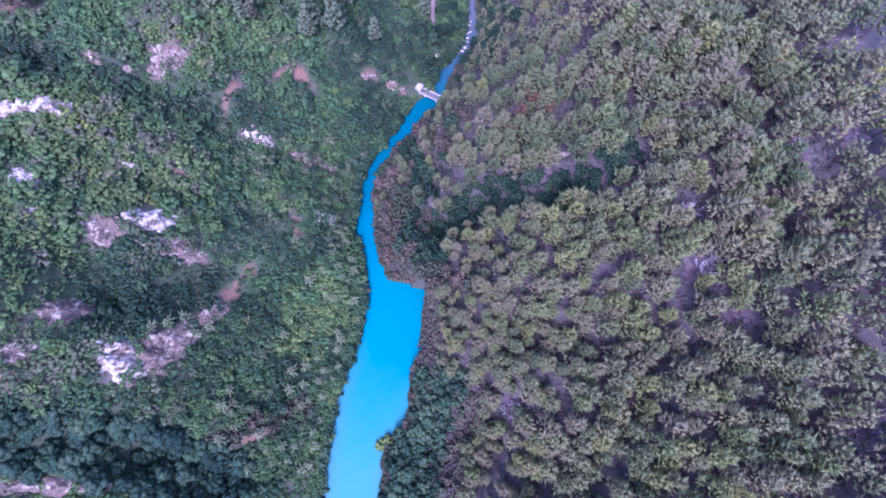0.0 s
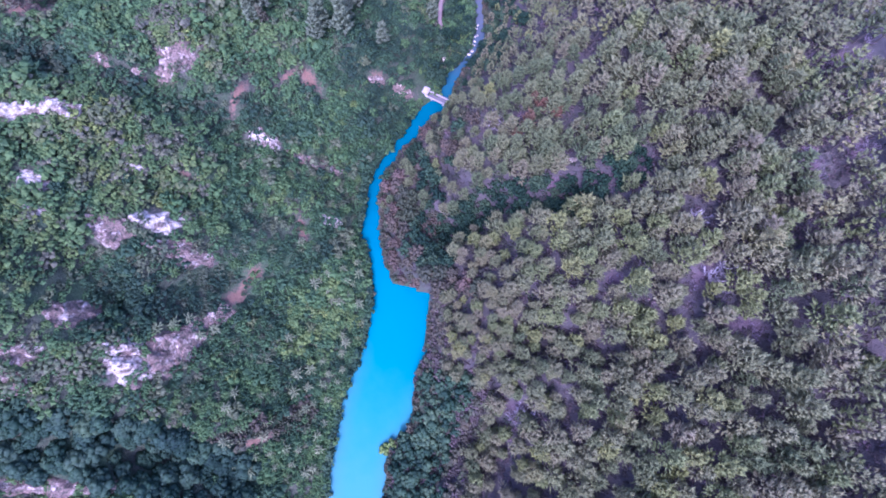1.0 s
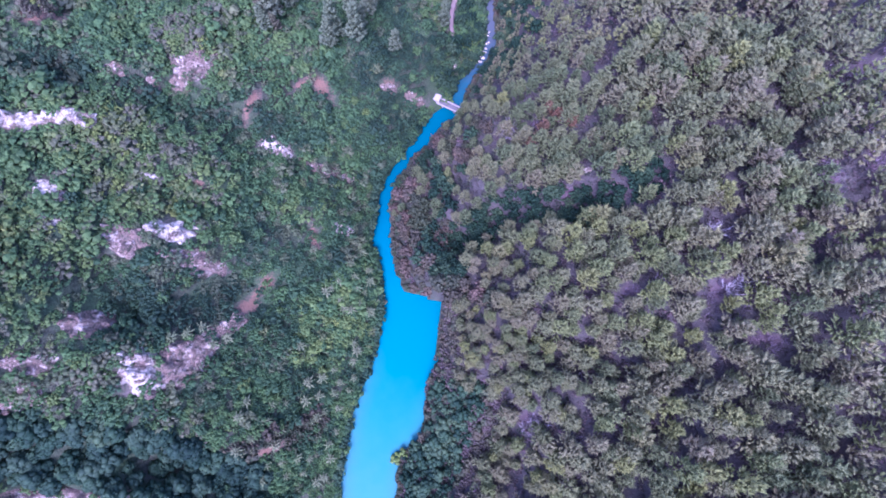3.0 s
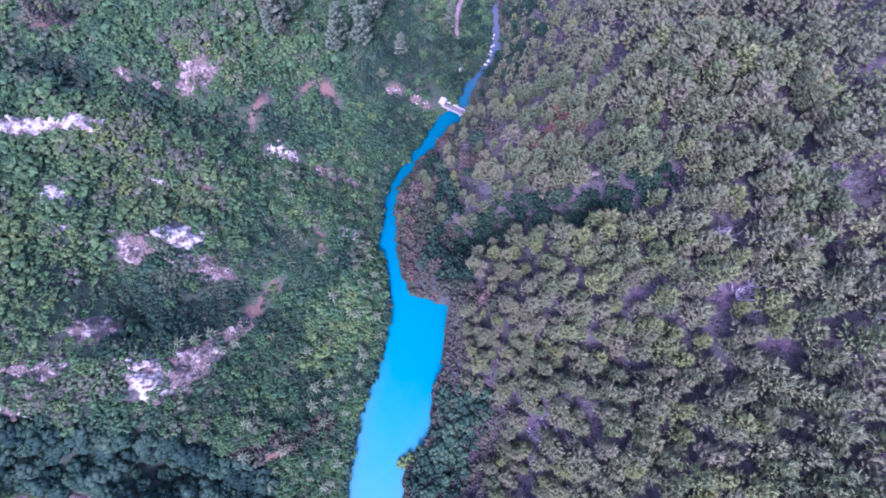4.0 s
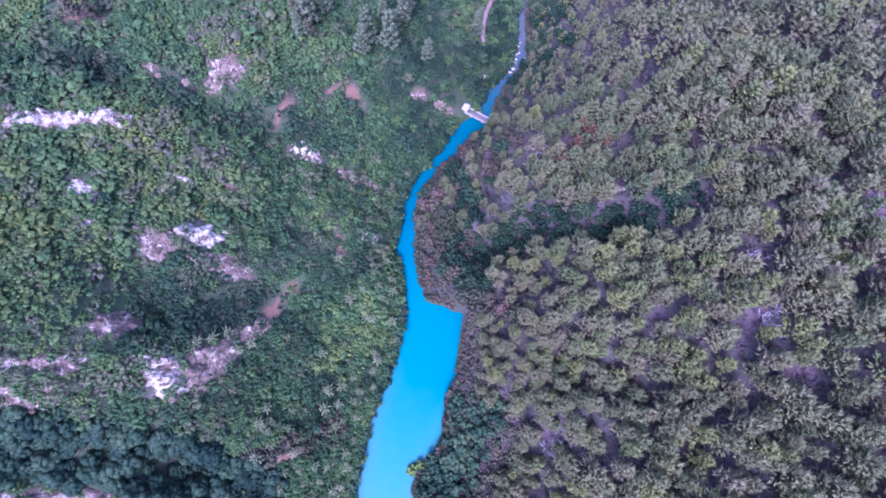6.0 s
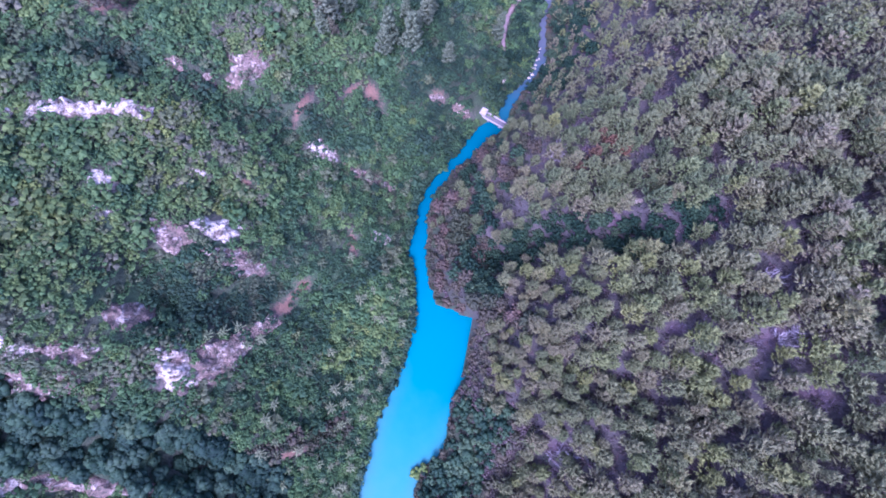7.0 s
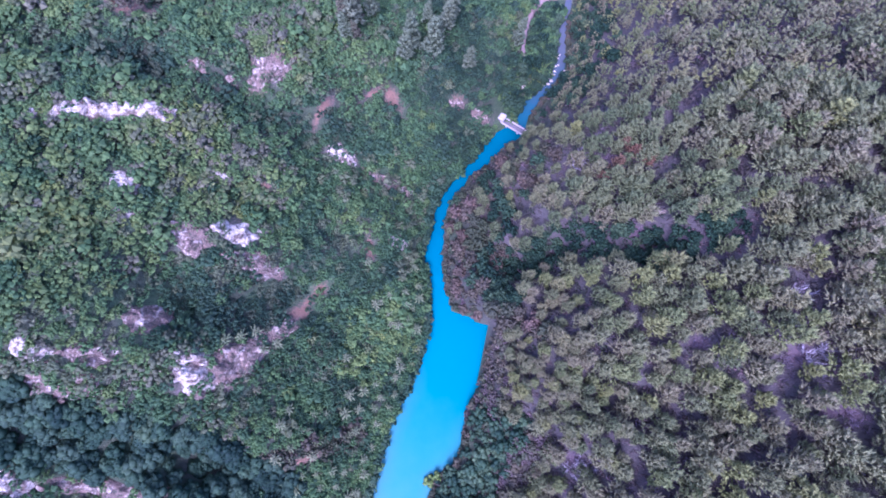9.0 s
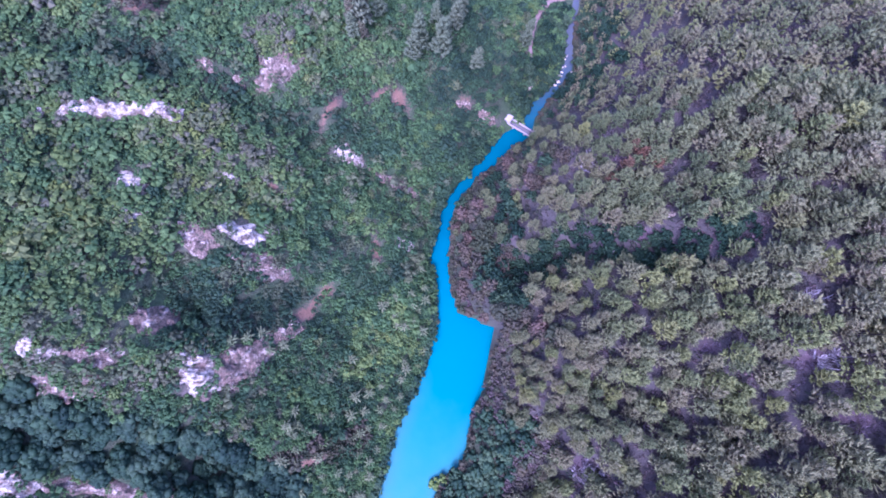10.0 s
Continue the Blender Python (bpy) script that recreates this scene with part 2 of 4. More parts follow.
t.links.new(mix(t, noise_of(t, 1.2, 6), (0.16, 0.1, 0.075), (0.32, 0.21, 0.165)), b.inputs["Base Color"])
bump(t, b, noise_of(t, 3.0, 6), 0.5, 0.1)

BARK, t, b = material("bark", 0.9, 0.2)
t.links.new(ramp(t, noise_of(t, 6.0), ((0.3, (0.03, 0.024, 0.018)), (0.7, (0.09, 0.065, 0.052)))), b.inputs["Base Color"])

SOIL, t, b = material("hill_soil", 0.95, 0.15)
big, fine = noise_of(t, 0.07, 5), noise_of(t, 1.3, 6)
rag = ramp(t, noise_of(t, 1.1, 9, rough=0.8), ((0.36, (0, 0, 0)), (0.64, (1, 1, 1))))
litter = mix(t, rag, (0.03, 0.036, 0.02), (0.085, 0.082, 0.05))
grass = mix(t, rag, (0.028, 0.046, 0.022), (0.07, 0.1, 0.04))
kind = t.nodes.new("ShaderNodeAttribute")
kind.attribute_name = "east"
ground_col = mix(t, ramp(t, big, ((0.4, (0, 0, 0)), (0.6, (1, 1, 1)))), grass, litter)
mauve = mix(t, noise_of(t, 0.9, 7, rough=0.75), (0.03, 0.026, 0.024), (0.13, 0.094, 0.092))
ground_col = mix(t, math_node(t, "MULTIPLY", kind.outputs["Fac"], 0.8), ground_col, mauve)
bare = t.nodes.new("ShaderNodeAttribute")
bare.attribute_name = "bare"
edge = math_node(t, "ADD", bare.outputs["Fac"], math_node(t, "MULTIPLY", math_node(t, "SUBTRACT", fine, 0.5), 2.2))
stone = mix(t, noise_of(t, 0.9, 7, rough=0.7), (0.05, 0.04, 0.03), (0.2, 0.145, 0.125))
red = mix(t, noise_of(t, 1.8, 9, rough=0.8), (0.06, 0.04, 0.026), (0.32, 0.16, 0.095))
rusty = t.nodes.new("ShaderNodeAttribute")
rusty.attribute_name = "rusty"
heath = mix(t, noise_of(t, 1.4, 8, rough=0.8), (0.03, 0.022, 0.022), (0.17, 0.105, 0.112))
stone = mix(t, rusty.outputs["Fac"], stone, mix(t, kind.outputs["Fac"], red, heath))
t.links.new(mix(t, ramp(t, edge, ((0.4, (0, 0, 0)), (0.85, (0.9, 0.9, 0.9)))), ground_col, stone), b.inputs["Base Color"])
bump(t, b, noise_of(t, 2.0, 8), 0.8, 0.5)

def limestone(name, white, lichen):
    """Weathered stone: white broken faces, pink-brown stain, grey lichen and moss in the hollows."""
    m, t, b = material(name, 0.9, 0.2)
    grain, stain, wash = noise_of(t, 2.2, 9, rough=0.8), noise_of(t, 0.32, 8, rough=0.78), noise_of(t, 0.7, 7, rough=0.75)
    grain = ramp(t, grain, ((0.34, (0, 0, 0)), (0.62, (1, 1, 1))))
    pale = mix(t, grain, (0.32, 0.22, 0.15), (0.92, 0.77, 0.58))
    dirty = mix(t, grain, (0.06, 0.042, 0.03), (0.37, 0.24, 0.165))
    mossy = mix(t, grain, (0.02, 0.025, 0.014), (0.1, 0.1, 0.06))
    col = mix(t, ramp(t, stain, ((white - 0.05, (0, 0, 0)), (white + 0.05, (1, 1, 1)))), pale, dirty)
    t.links.new(mix(t, ramp(t, wash, ((lichen - 0.05, (0, 0, 0)), (lichen + 0.06, (0.9, 0.9, 0.9)))), col, mossy), b.inputs["Base Color"])
    bump(t, b, noise_of(t, 2.5, 10, rough=0.8), 1.0, 0.9)
    return m


ROCK, WORN_ROCK = limestone("limestone", 0.515, 0.56), limestone("worn_limestone", 0.425, 0.54)

WATER, t, b = material("turquoise_water", 0.12, 0.1)
c = t.nodes.new("ShaderNodeTexCoord")
sep = t.nodes.new("ShaderNodeSeparateXYZ")
t.links.new(c.outputs["Object"], sep.inputs[0])
wob = math_node(t, "MULTIPLY", math_node(t, "SUBTRACT", noise_of(t, 0.09, 4), 0.5), 40.0)
along = math_node(t, "DIVIDE", math_node(t, "ADD", math_node(t, "ADD", sep.outputs["Y"], wob), 60.0), 240.0)
col = ramp(t, along, ((0.06, (0.04, 0.16, 0.15)), (0.16, (0.022, 0.15, 0.146)), (0.25, (0.008, 0.132, 0.142)), (0.4, (0.004, 0.122, 0.142)), (0.52, (0.002, 0.085, 0.11)), (0.72, (0.004, 0.08, 0.1)), (0.82, (0.032, 0.07, 0.085)), (0.93, (0.075, 0.08, 0.085))))
# milky shallows over silt along the lower shores
shoal = t.nodes.new("ShaderNodeAttribute")
shoal.attribute_name = "shoal"
silt = math_node(t, "MULTIPLY", shoal.outputs["Fac"], ramp(t, noise_of(t, 0.25, 5), ((0.3, (0.5, 0.5, 0.5)), (0.7, (1, 1, 1)))))
t.links.new(mix(t, silt, col, (0.05, 0.14, 0.132)), b.inputs["Base Color"])
bump(t, b, noise_of(t, 1.2, 6), 0.2, 0.05)


# ---- meshes from arrays ----
def mesh_of(name, verts, faces, mats, slots=None, attrs=(), smooth=False):
    """A triangle mesh from arrays; attrs: (name, domain, values)."""
    me = bpy.data.meshes.new(name)
    verts, faces = np.asarray(verts, np.float32), np.asarray(faces, np.int32)
    me.vertices.add(len(verts))
    me.vertices.foreach_set("co", verts.ravel())
    n = faces.shape[1]
    me.loops.add(faces.size)
    me.loops.foreach_set("vertex_index", faces.ravel())
    me.polygons.add(len(faces))
    me.polygons.foreach_set("loop_start", np.arange(0, faces.size, n, dtype=np.int32))
    for m in mats:
        me.materials.append(m)
    if slots is not None:
        me.polygons.foreach_set("material_index", np.asarray(slots, np.int32))
    for key, domain, values in attrs:
        me.attributes.new(key, "FLOAT", domain).data.foreach_set("value", np.asarray(values, np.float32))
    me.polygons.foreach_set("use_smooth", np.full(len(faces), smooth))
    me.update(calc_edges=True)
    me.validate()
    return me


def part(name, me, parent, label=""):
    ob = new(name, me)
    ob.parent = parent
    return tagged(ob, label=label)


# ---- ground: one sheet, fine in the valley, coarse to the horizon ----
far = np.array([14, 40, 90, 180, 350, 700, 1400, 2600.0])
FX, FY = np.concatenate([GX[0] - far[::-1], GX, GX[-1] + far]), np.concatenate([GY[0] - far[::-1], GY, GY[-1] + far])
fx, fy = np.meshgrid(FX, FY)
out = np.hypot(fx - np.clip(fx, GX[0], GX[-1]), fy - np.clip(fy, GY[0], GY[-1]))
fz = height(np.clip(fx, GX[0], GX[-1]), np.clip(fy, GY[0], GY[-1])) + np.minimum(out, 300) * 0.12 * (fx < GX[0]) + np.minimum(out, 300) * 0.12 * (fx > GX[-1]) + (out > 0) * 4 * lattice(fx, fy, 90, 8)

# bare places, (x, y, length, width, degrees): pale stone and red earth
PALE_SPOTS = [(-124, 59, 29, 6, 23), (-96, 28, 9, 10, 20), (-86.5, 35.5, 11, 8, 25), (-79.2, 27.5, 11, 6, 0), (-89, -9.4, 8, 13, 0), (-77.4, -1, 24, 7, 60), (-118, -19.6, 10, 8, 0), (-123, -46, 9, 9, 0),
              (-104, -47, 34, 5, 0), (-68, 76, 13, 5.5, 8), (-49, 74, 16, 5, 0), (-92.5, 91, 17, 7, 46), (-20, 115, 13, 5, 28), (-115, 39.6, 9, 5, -20), (-101, 4.6, 7, 7, 0), (-110, -8.6, 8, 5, 0)]
RED_SPOTS = [(-75.8, 88, 18, 2.8, 61), (-62, 101.6, 16, 3.0, 54), (-54.5, 102.6, 15, 6.4, -36), (-50.4, 46, 3.8, 19, 15), (-67.6, 17.2, 9, 6.5, 40), (-63, 25, 14, 4.6, 60), (-85, 53, 7, 3.8, 40), (-55, -32, 17, 4.4, 25), (-31, 113, 7, 6, 28), (-134, 94, 15, 8, 20), (35, -9, 8, 7, 0), (77, 35.4, 7, 9, 0), (85.5, 33, 7, 11, 10), (87, 22, 10, 7, 20), (56, 33, 6, 6, 0),
             (73, 46.6, 3, 13, 0), (39, 67.9, 9, 6, 0), (28, 92.5, 13, 5, 5), (-31.5, 113, 7, 4, 10), (100, 64, 18, 5, -58), (118, 105, 14, 7, 20), (112, 74, 6, 16, 10)]
# limestone, (x, y, length, width, height, degrees)
CLIFFS = [(-124, 59, 29, 5, 4, 23), (-96, 28, 9, 9, 4, 20), (-86.5, 35.5, 11, 6, 3, 25), (-79.2, 27.5, 10, 5, 3, 0), (-101, 4.6, 7, 7, 3.5, 10), (-87.5, -9, 7, 13, 5, 0), (-77.4, -1, 24, 6.5, 5, 60),
          (-110, -8.6, 8, 4, 3, 10), (-118, -19.6, 9, 6, 3, 0), (-123.4, -46, 8, 8, 4, 0), (-104, -47, 30, 4, 2.5, 0), (-68, 76, 14, 5.5, 2.4, -8), (-49, 74, 15, 4, 2, 0), (-92.5, 91, 16, 5.5, 3, 46), (-20, 115, 11, 3, 1.4, 28)]
CRAGS = [(-113, 30.6, 8, 3, 2.5, 15), (-118.6, -9.2, 6, 4, 2.5, 0), (-113, 82, 7, 2.5, 2, 15), (-31.5, 113, 6, 2.5, 2, 30), (-96.6, 51, 4, 2.5, 2, 0), (-105, 70.7, 3, 2, 1.5, 0), (-115, 39.6, 8, 4, 2, -20),
         (-40.5, 51.5, 6, 4, 2.5, 0), (-71, -30, 3, 2, 1.5, 0), (-4.5, 136.5, 3, 2.4, 2, 0), (41.5, 74, 4.2, 2.2, 1.6, 0), (-108.7, -17, 4, 7, 2, 0)]


def patch(x, y, spots):
    """How bare the ground is there: 1 inside a spot (x, y, length, width, degrees), 0 outside, uneven at the rim."""
    best = np.zeros(np.shape(x))
    for sx, sy, length, width, turn in spots:
        c, s = math.cos(radians(turn)), math.sin(radians(turn))
        u, v = (x - sx) * c + (y - sy) * s, -(x - sx) * s + (y - sy) * c
        r = np.hypot(u / (length / 2), v / (width / 2)) + 0.3 * lattice(x, y, 3.0, 21) + 0.2 * lattice(x, y, 1.6, 22)
        best = np.maximum(best, np.clip(1.35 - r, 0, 1))
    return best


bare_spots = PALE_SPOTS + RED_SPOTS
bare_at = patch(fx, fy, bare_spots)
rusty_at = patch(fx, fy, RED_SPOTS)
east = np.clip((fx - bank(RIGHT_FOOT, fy)) / 12, 0, 1) * (fy < 190) * np.where(fy < -2, np.clip((fx - bank(RIGHT_FOOT, fy) - 19) / 6, 0, 1), 1)
nx, ny = len(FX), len(FY)
k = (np.arange(ny - 1)[:, None] * nx + np.arange(nx - 1)[None, :]).ravel()
quads = np.stack([k, k + 1, k + nx + 1, k + nx], 1)
ground = new("ground", mesh_of("ground", np.stack([fx.ravel(), fy.ravel(), fz.ravel()], 1), quads, [SOIL],
                               attrs=(("bare", "POINT", bare_at.ravel()), ("rusty", "POINT", rusty_at.ravel()), ("east", "POINT", east.ravel()))))
for p in ground.data.polygons:
    p.use_smooth = True
tagged(ground, "steep wooded valley sides of brown soil and stone", "ground", kind="structure")

# ---- river ----
wy = np.arange(-120, 260.1, 2.0)
wl, wr = bank(LEFT_BANK, wy) - 5, bank(RIGHT_BANK, wy) + 5
wr = np.maximum(wr, np.maximum(np.roll(wr, 1), np.roll(wr, -1)))
across = np.linspace(0, 1, 33)
wx = wl[:, None] * (1 - across) + wr[:, None] * across
wyy = np.repeat(wy, 33).reshape(wx.shape)
gap_l, gap_r = wx - bank(LEFT_BANK, wyy), bank(RIGHT_BANK, wyy) - wx
shoal_at = np.clip(1 - gap_l / 7, 0, 1) * np.clip((12 - wyy) / 26, 0, 1) + 0.8 * np.clip(1 - gap_r / 5, 0, 1) * np.clip((-6 - wyy) / 20, 0, 1)
k = (np.arange(len(wy) - 1)[:, None] * 33 + np.arange(32)[None, :]).ravel()
water = new("water", mesh_of("water", np.stack([wx.ravel(), wyy.ravel(), np.zeros(wx.size)], 1), np.stack([k, k + 1, k + 34, k + 33], 1), [WATER], attrs=(("shoal", "POINT", np.clip(shoal_at, 0, 1).ravel()),)))
tagged(water, "calm turquoise river widening into a pool between wooded slopes", "river", kind="structure")


# ---- plants ----
def rod(a, b, ra, rb, sides=5):
    """A tapered stick from a to b."""
    a, b = Vector(a), Vector(b)
    q = (b - a).to_track_quat("Z", "Y")
    ring = [q @ Vector((math.cos(2 * math.pi * i / sides), math.sin(2 * math.pi * i / sides), 0)) for i in range(sides)]
    v = [a + r * ra for r in ring] + [b + r * rb for r in ring]
    f = []
    for i in range(sides):
        j = (i + 1) % sides
        f += [(i, j, sides + j), (i, sides + j, sides + i)]
    f += [(sides, sides + i, sides + i + 1) for i in range(1, sides - 1)]
    return [tuple(p) for p in v], f


def gather(pieces):
    verts, faces, n = [], [], 0
    for v, f in pieces:
        verts += v
        faces += [tuple(i + n for i in p) for p in f]
        n += len(v)
    return np.array(verts, np.float32), np.array(faces, np.int32)


def blade(rng, at, way, length, width):
    """One pointed spray of needles or a leaf, three corners."""
    way = Vector(way).normalized()
    side = way.cross(Vector((rng.uniform(-1, 1), rng.uniform(-1, 1), rng.uniform(-0.4, 1)))).normalized() * width
    at = Vector(at)
    return [tuple(at - side), tuple(at + side), tuple(at + way * length)], [(0, 1, 2)]


def spindle(rng, a, b, thick, sides=4):
    """A bristly pointed branch of foliage from a to b."""
    a, b = Vector(a), Vector(b)
    q = (b - a).to_track_quat("Z", "Y")
    mid = a.lerp(b, rng.uniform(0.45, 0.7)) + Vector((0, 0, rng.uniform(-0.05, 0.12)))
    ring = [mid + q @ Vector((math.cos(2 * math.pi * i / sides), math.sin(2 * math.pi * i / sides), rng.uniform(-0.4, 0.4))) * thick * rng.uniform(0.6, 1.35) for i in range(sides)]
    v = [tuple(a), *[tuple(p) for p in ring], tuple(b)]
    f = []
    for i in range(sides):
        k = (i + 1) % sides
        f += [(0, 1 + k, 1 + i), (1 + i, 1 + k, sides + 1)]
    return v, f


def pine(seed, tall=8.5, spread=2.6, limbs=22, girth=0.3, low=0.26, taper=0.7, forks=((0, 0.62, 0.45), (0.5, 0.5, 0.45), (-0.5, 0.5, 0.5), (0.95, 0.4, 0.3), (-0.95, 0.4, 0.35)), shoots=2):
    """Trunk, and a crown of branches that fork into needle-clad fingers, paler at the young ends and, as painted light,
    towards the top.
    """
    rng = random.Random(seed)
    top = Vector((rng.uniform(-0.6, 0.6), rng.uniform(-0.6, 0.6), tall))
    wood = [rod((0, 0, -0.8), tuple(top * 0.5), 0.2, 0.13, 5), rod(tuple(top * 0.5), tuple(top * 0.97), 0.13, 0.03, 4)]
    green, young = [], []
    heavy = rng.uniform(0, 6.28)
    for i in range(limbs):
        u = low + (0.98 - low) * (i / limbs)
        a = i * 2.4 + rng.uniform(-0.45, 0.45)
        long = spread * (1.08 - u) ** taper * rng.uniform(0.6, 1.25) * (1 + 0.22 * math.cos(a - heavy)) + 0.4
        way = Vector((math.cos(a), math.sin(a), rng.uniform(-0.05, 0.3) + 0.7 * u * u)).normalized()
        root, tip = top * u, top * u + way * long
        if i % 5 == 0:
            wood.append(rod(tuple(root), tuple(root.lerp(tip, 0.6)), 0.06, 0.02, 3))
        for turn, span, start in forks:
            w = Vector((math.cos(a + turn), math.sin(a + turn), way.z + rng.uniform(0.0, 0.35))).normalized()
            s = root + way * long * start
            end = s + w * (long * span * rng.uniform(0.75, 1.1) + 0.25)
            v, f = spindle(rng, s, end, girth * rng.uniform(0.75, 1.25), 3)
            green.append((v, f))
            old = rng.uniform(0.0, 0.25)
            # besides new growth: painted light, dark at the root, paler up the crown
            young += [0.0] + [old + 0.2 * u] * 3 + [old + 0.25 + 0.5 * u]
            for _ in range(shoots):
                at = s.lerp(end, rng.uniform(0.5, 0.95))
                green.append(blade(rng, at, w + Vector((rng.uniform(-0.8, 0.8), rng.uniform(-0.8, 0.8), rng.uniform(-0.1, 0.9))), rng.uniform(0.6, 1.05), rng.uniform(0.1, 0.18)))
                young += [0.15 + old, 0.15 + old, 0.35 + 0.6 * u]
    return gather(wood), gather(green), np.array(young)


def star_pine(seed, tall=3.4, reach=2.3):
    """A young pine: whorls of long bare-tipped arms round a thin stem."""
    rng = random.Random(seed)
    top = Vector((rng.uniform(-0.2, 0.2), rng.uniform(-0.2, 0.2), tall))
    wood, green, young = [rod((0, 0, -0.6), tuple(top), 0.1, 0.02, 5)], [], []
    for at, arms, long, lift in ((0.6, 8, 1.0, 0.08), (0.78, 7, 0.75, 0.3), (0.93, 5, 0.42, 0.8)):
        spin = rng.uniform(0, 6.28)
        for k in range(arms):
            a = spin + k * 6.283 / arms + rng.uniform(-0.22, 0.22)
            w = Vector((math.cos(a), math.sin(a), lift + rng.uniform(-0.08, 0.12))).normalized()
            s = top * at
            end = s + w * reach * long * rng.uniform(0.75, 1.15)
            green.append(spindle(rng, s, end, 0.24 * rng.uniform(0.8, 1.2), 4))
            young += [0.1] + [0.5] * 4 + [1.0]
            for _ in range(2):
                green.append(blade(rng, s.lerp(end, rng.uniform(0.45, 0.85)), w + Vector((rng.uniform(-0.9, 0.9), rng.uniform(-0.9, 0.9), 0.3)), 0.7, 0.13))
                young += [0.4, 0.4, 0.9]
    return gather(wood), gather(green), np.array(young)


icosa = bmesh.new()
bmesh.ops.create_icosphere(icosa, subdivisions=1, radius=1)
ICOSA = ([v.co.copy() for v in icosa.verts], [tuple(v.index for v in f.verts) for f in icosa.faces])
icosa.free()


def clump(rng, mid, r):
    """An uneven knot of leaves."""
    v = [tuple(mid + Vector((p.x, p.y, p.z * 0.85)) * r * rng.uniform(0.7, 1.3)) for p in ICOSA[0]]
    return v, ICOSA[1]


OCTA = ([Vector(c) for c in ((1, 0, 0), (0, 1, 0), (-1, 0, 0), (0, -1, 0), (0, 0, 1), (0, 0, -1))], [(0, 1, 4), (1, 2, 4), (2, 3, 4), (3, 0, 4), (1, 0, 5), (2, 1, 5), (3, 2, 5), (0, 3, 5)])


def knot(rng, mid, r):
    """A small angular knot of leaves, turned at random."""
    a = rng.uniform(0, 1.57)
    c, s = math.cos(a), math.sin(a)
    return [tuple(mid + Vector((p.x * c - p.y * s, p.x * s + p.y * c, p.z * 0.8)) * r * rng.uniform(0.7, 1.45)) for p in OCTA[0]], OCTA[1]


def low_shrub(seed, size=1.0, knots=12, leaves=18, leaf=0.34):
    """A spreading, uneven bush of many leafy knots."""
    rng = random.Random(seed)
    wood, green, spots = [rod((0, 0, -0.4), (0.1, 0, size * 0.8), 0.06, 0.02, 3)], [], []
    long, turn = rng.uniform(1.0, 1.45), rng.uniform(0, 3.14)
    for i in range(knots):
        a, q = i * 2.4 + rng.uniform(-0.5, 0.5), math.sqrt((i + 0.3) / knots)
        u, v = math.cos(a) * q * size * long, math.sin(a) * q * size * 1.05
        mid = Vector((u * math.cos(turn) - v * math.sin(turn), u * math.sin(turn) + v * math.cos(turn), size * (1.05 - 0.65 * q * q) * rng.uniform(0.75, 1.2)))
        r = size * rng.uniform(0.24, 0.42)
        spots.append((mid, r))
        green.append(knot(rng, mid, r))
    for _ in range(leaves):
        mid, r = rng.choice(spots)
        d = Vector((rng.gauss(0, 1), rng.gauss(0, 1), rng.gauss(0.7, 0.8))).normalized()
        green.append(blade(rng, mid + d * r * 0.6, d + Vector((rng.uniform(-0.5, 0.5), rng.uniform(-0.5, 0.5), 0)), leaf * rng.uniform(1.0, 1.8), leaf * rng.uniform(0.3, 0.6)))
    g = gather(green)
    return gather(wood), g, np.zeros(len(g[0]))


def oak(seed, size=2.5, knots=58, leaves=80, leaf=0.42):
    """A rounded broadleaf tree: short forked trunk, crown of many leafy knots in a few heads."""
    rng = random.Random(seed)
    wood, green, spots = [rod((0, 0, -0.8), (0, 0, size * 0.8), 0.2, 0.14, 5)], [], []
    heads = [Vector((math.cos(k * 2.4) * size * 0.72 * math.sqrt(k / 7), math.sin(k * 2.4) * size * 0.72 * math.sqrt(k / 7), size * (1.25 - 0.07 * k) * rng.uniform(0.85, 1.12))) for k in range(7)]
    for h in heads:
        wood.append(rod((0, 0, size * 0.6), tuple(h), 0.1, 0.03, 3))
    for i in range(knots):
        h = heads[i % 7]
        d = Vector((rng.gauss(0, 1), rng.gauss(0, 1), rng.gauss(0.35, 0.8))).normalized()
        mid = h + Vector((d.x, d.y, d.z * 0.75)) * size * rng.uniform(0.3, 0.55)
        r = size * rng.uniform(0.17, 0.29)
        spots.append((mid, r, d))
        green.append(knot(rng, mid, r))
    for _ in range(leaves):
        mid, r, d = rng.choice(spots)
        green.append(blade(rng, mid + d * r * 0.5, d + Vector((rng.uniform(-0.6, 0.6), rng.uniform(-0.6, 0.6), 0.1)), leaf * rng.uniform(1.0, 1.9), leaf * rng.uniform(0.3, 0.6)))
    g = gather(green)
    return gather(wood), g, np.zeros(len(g[0]))


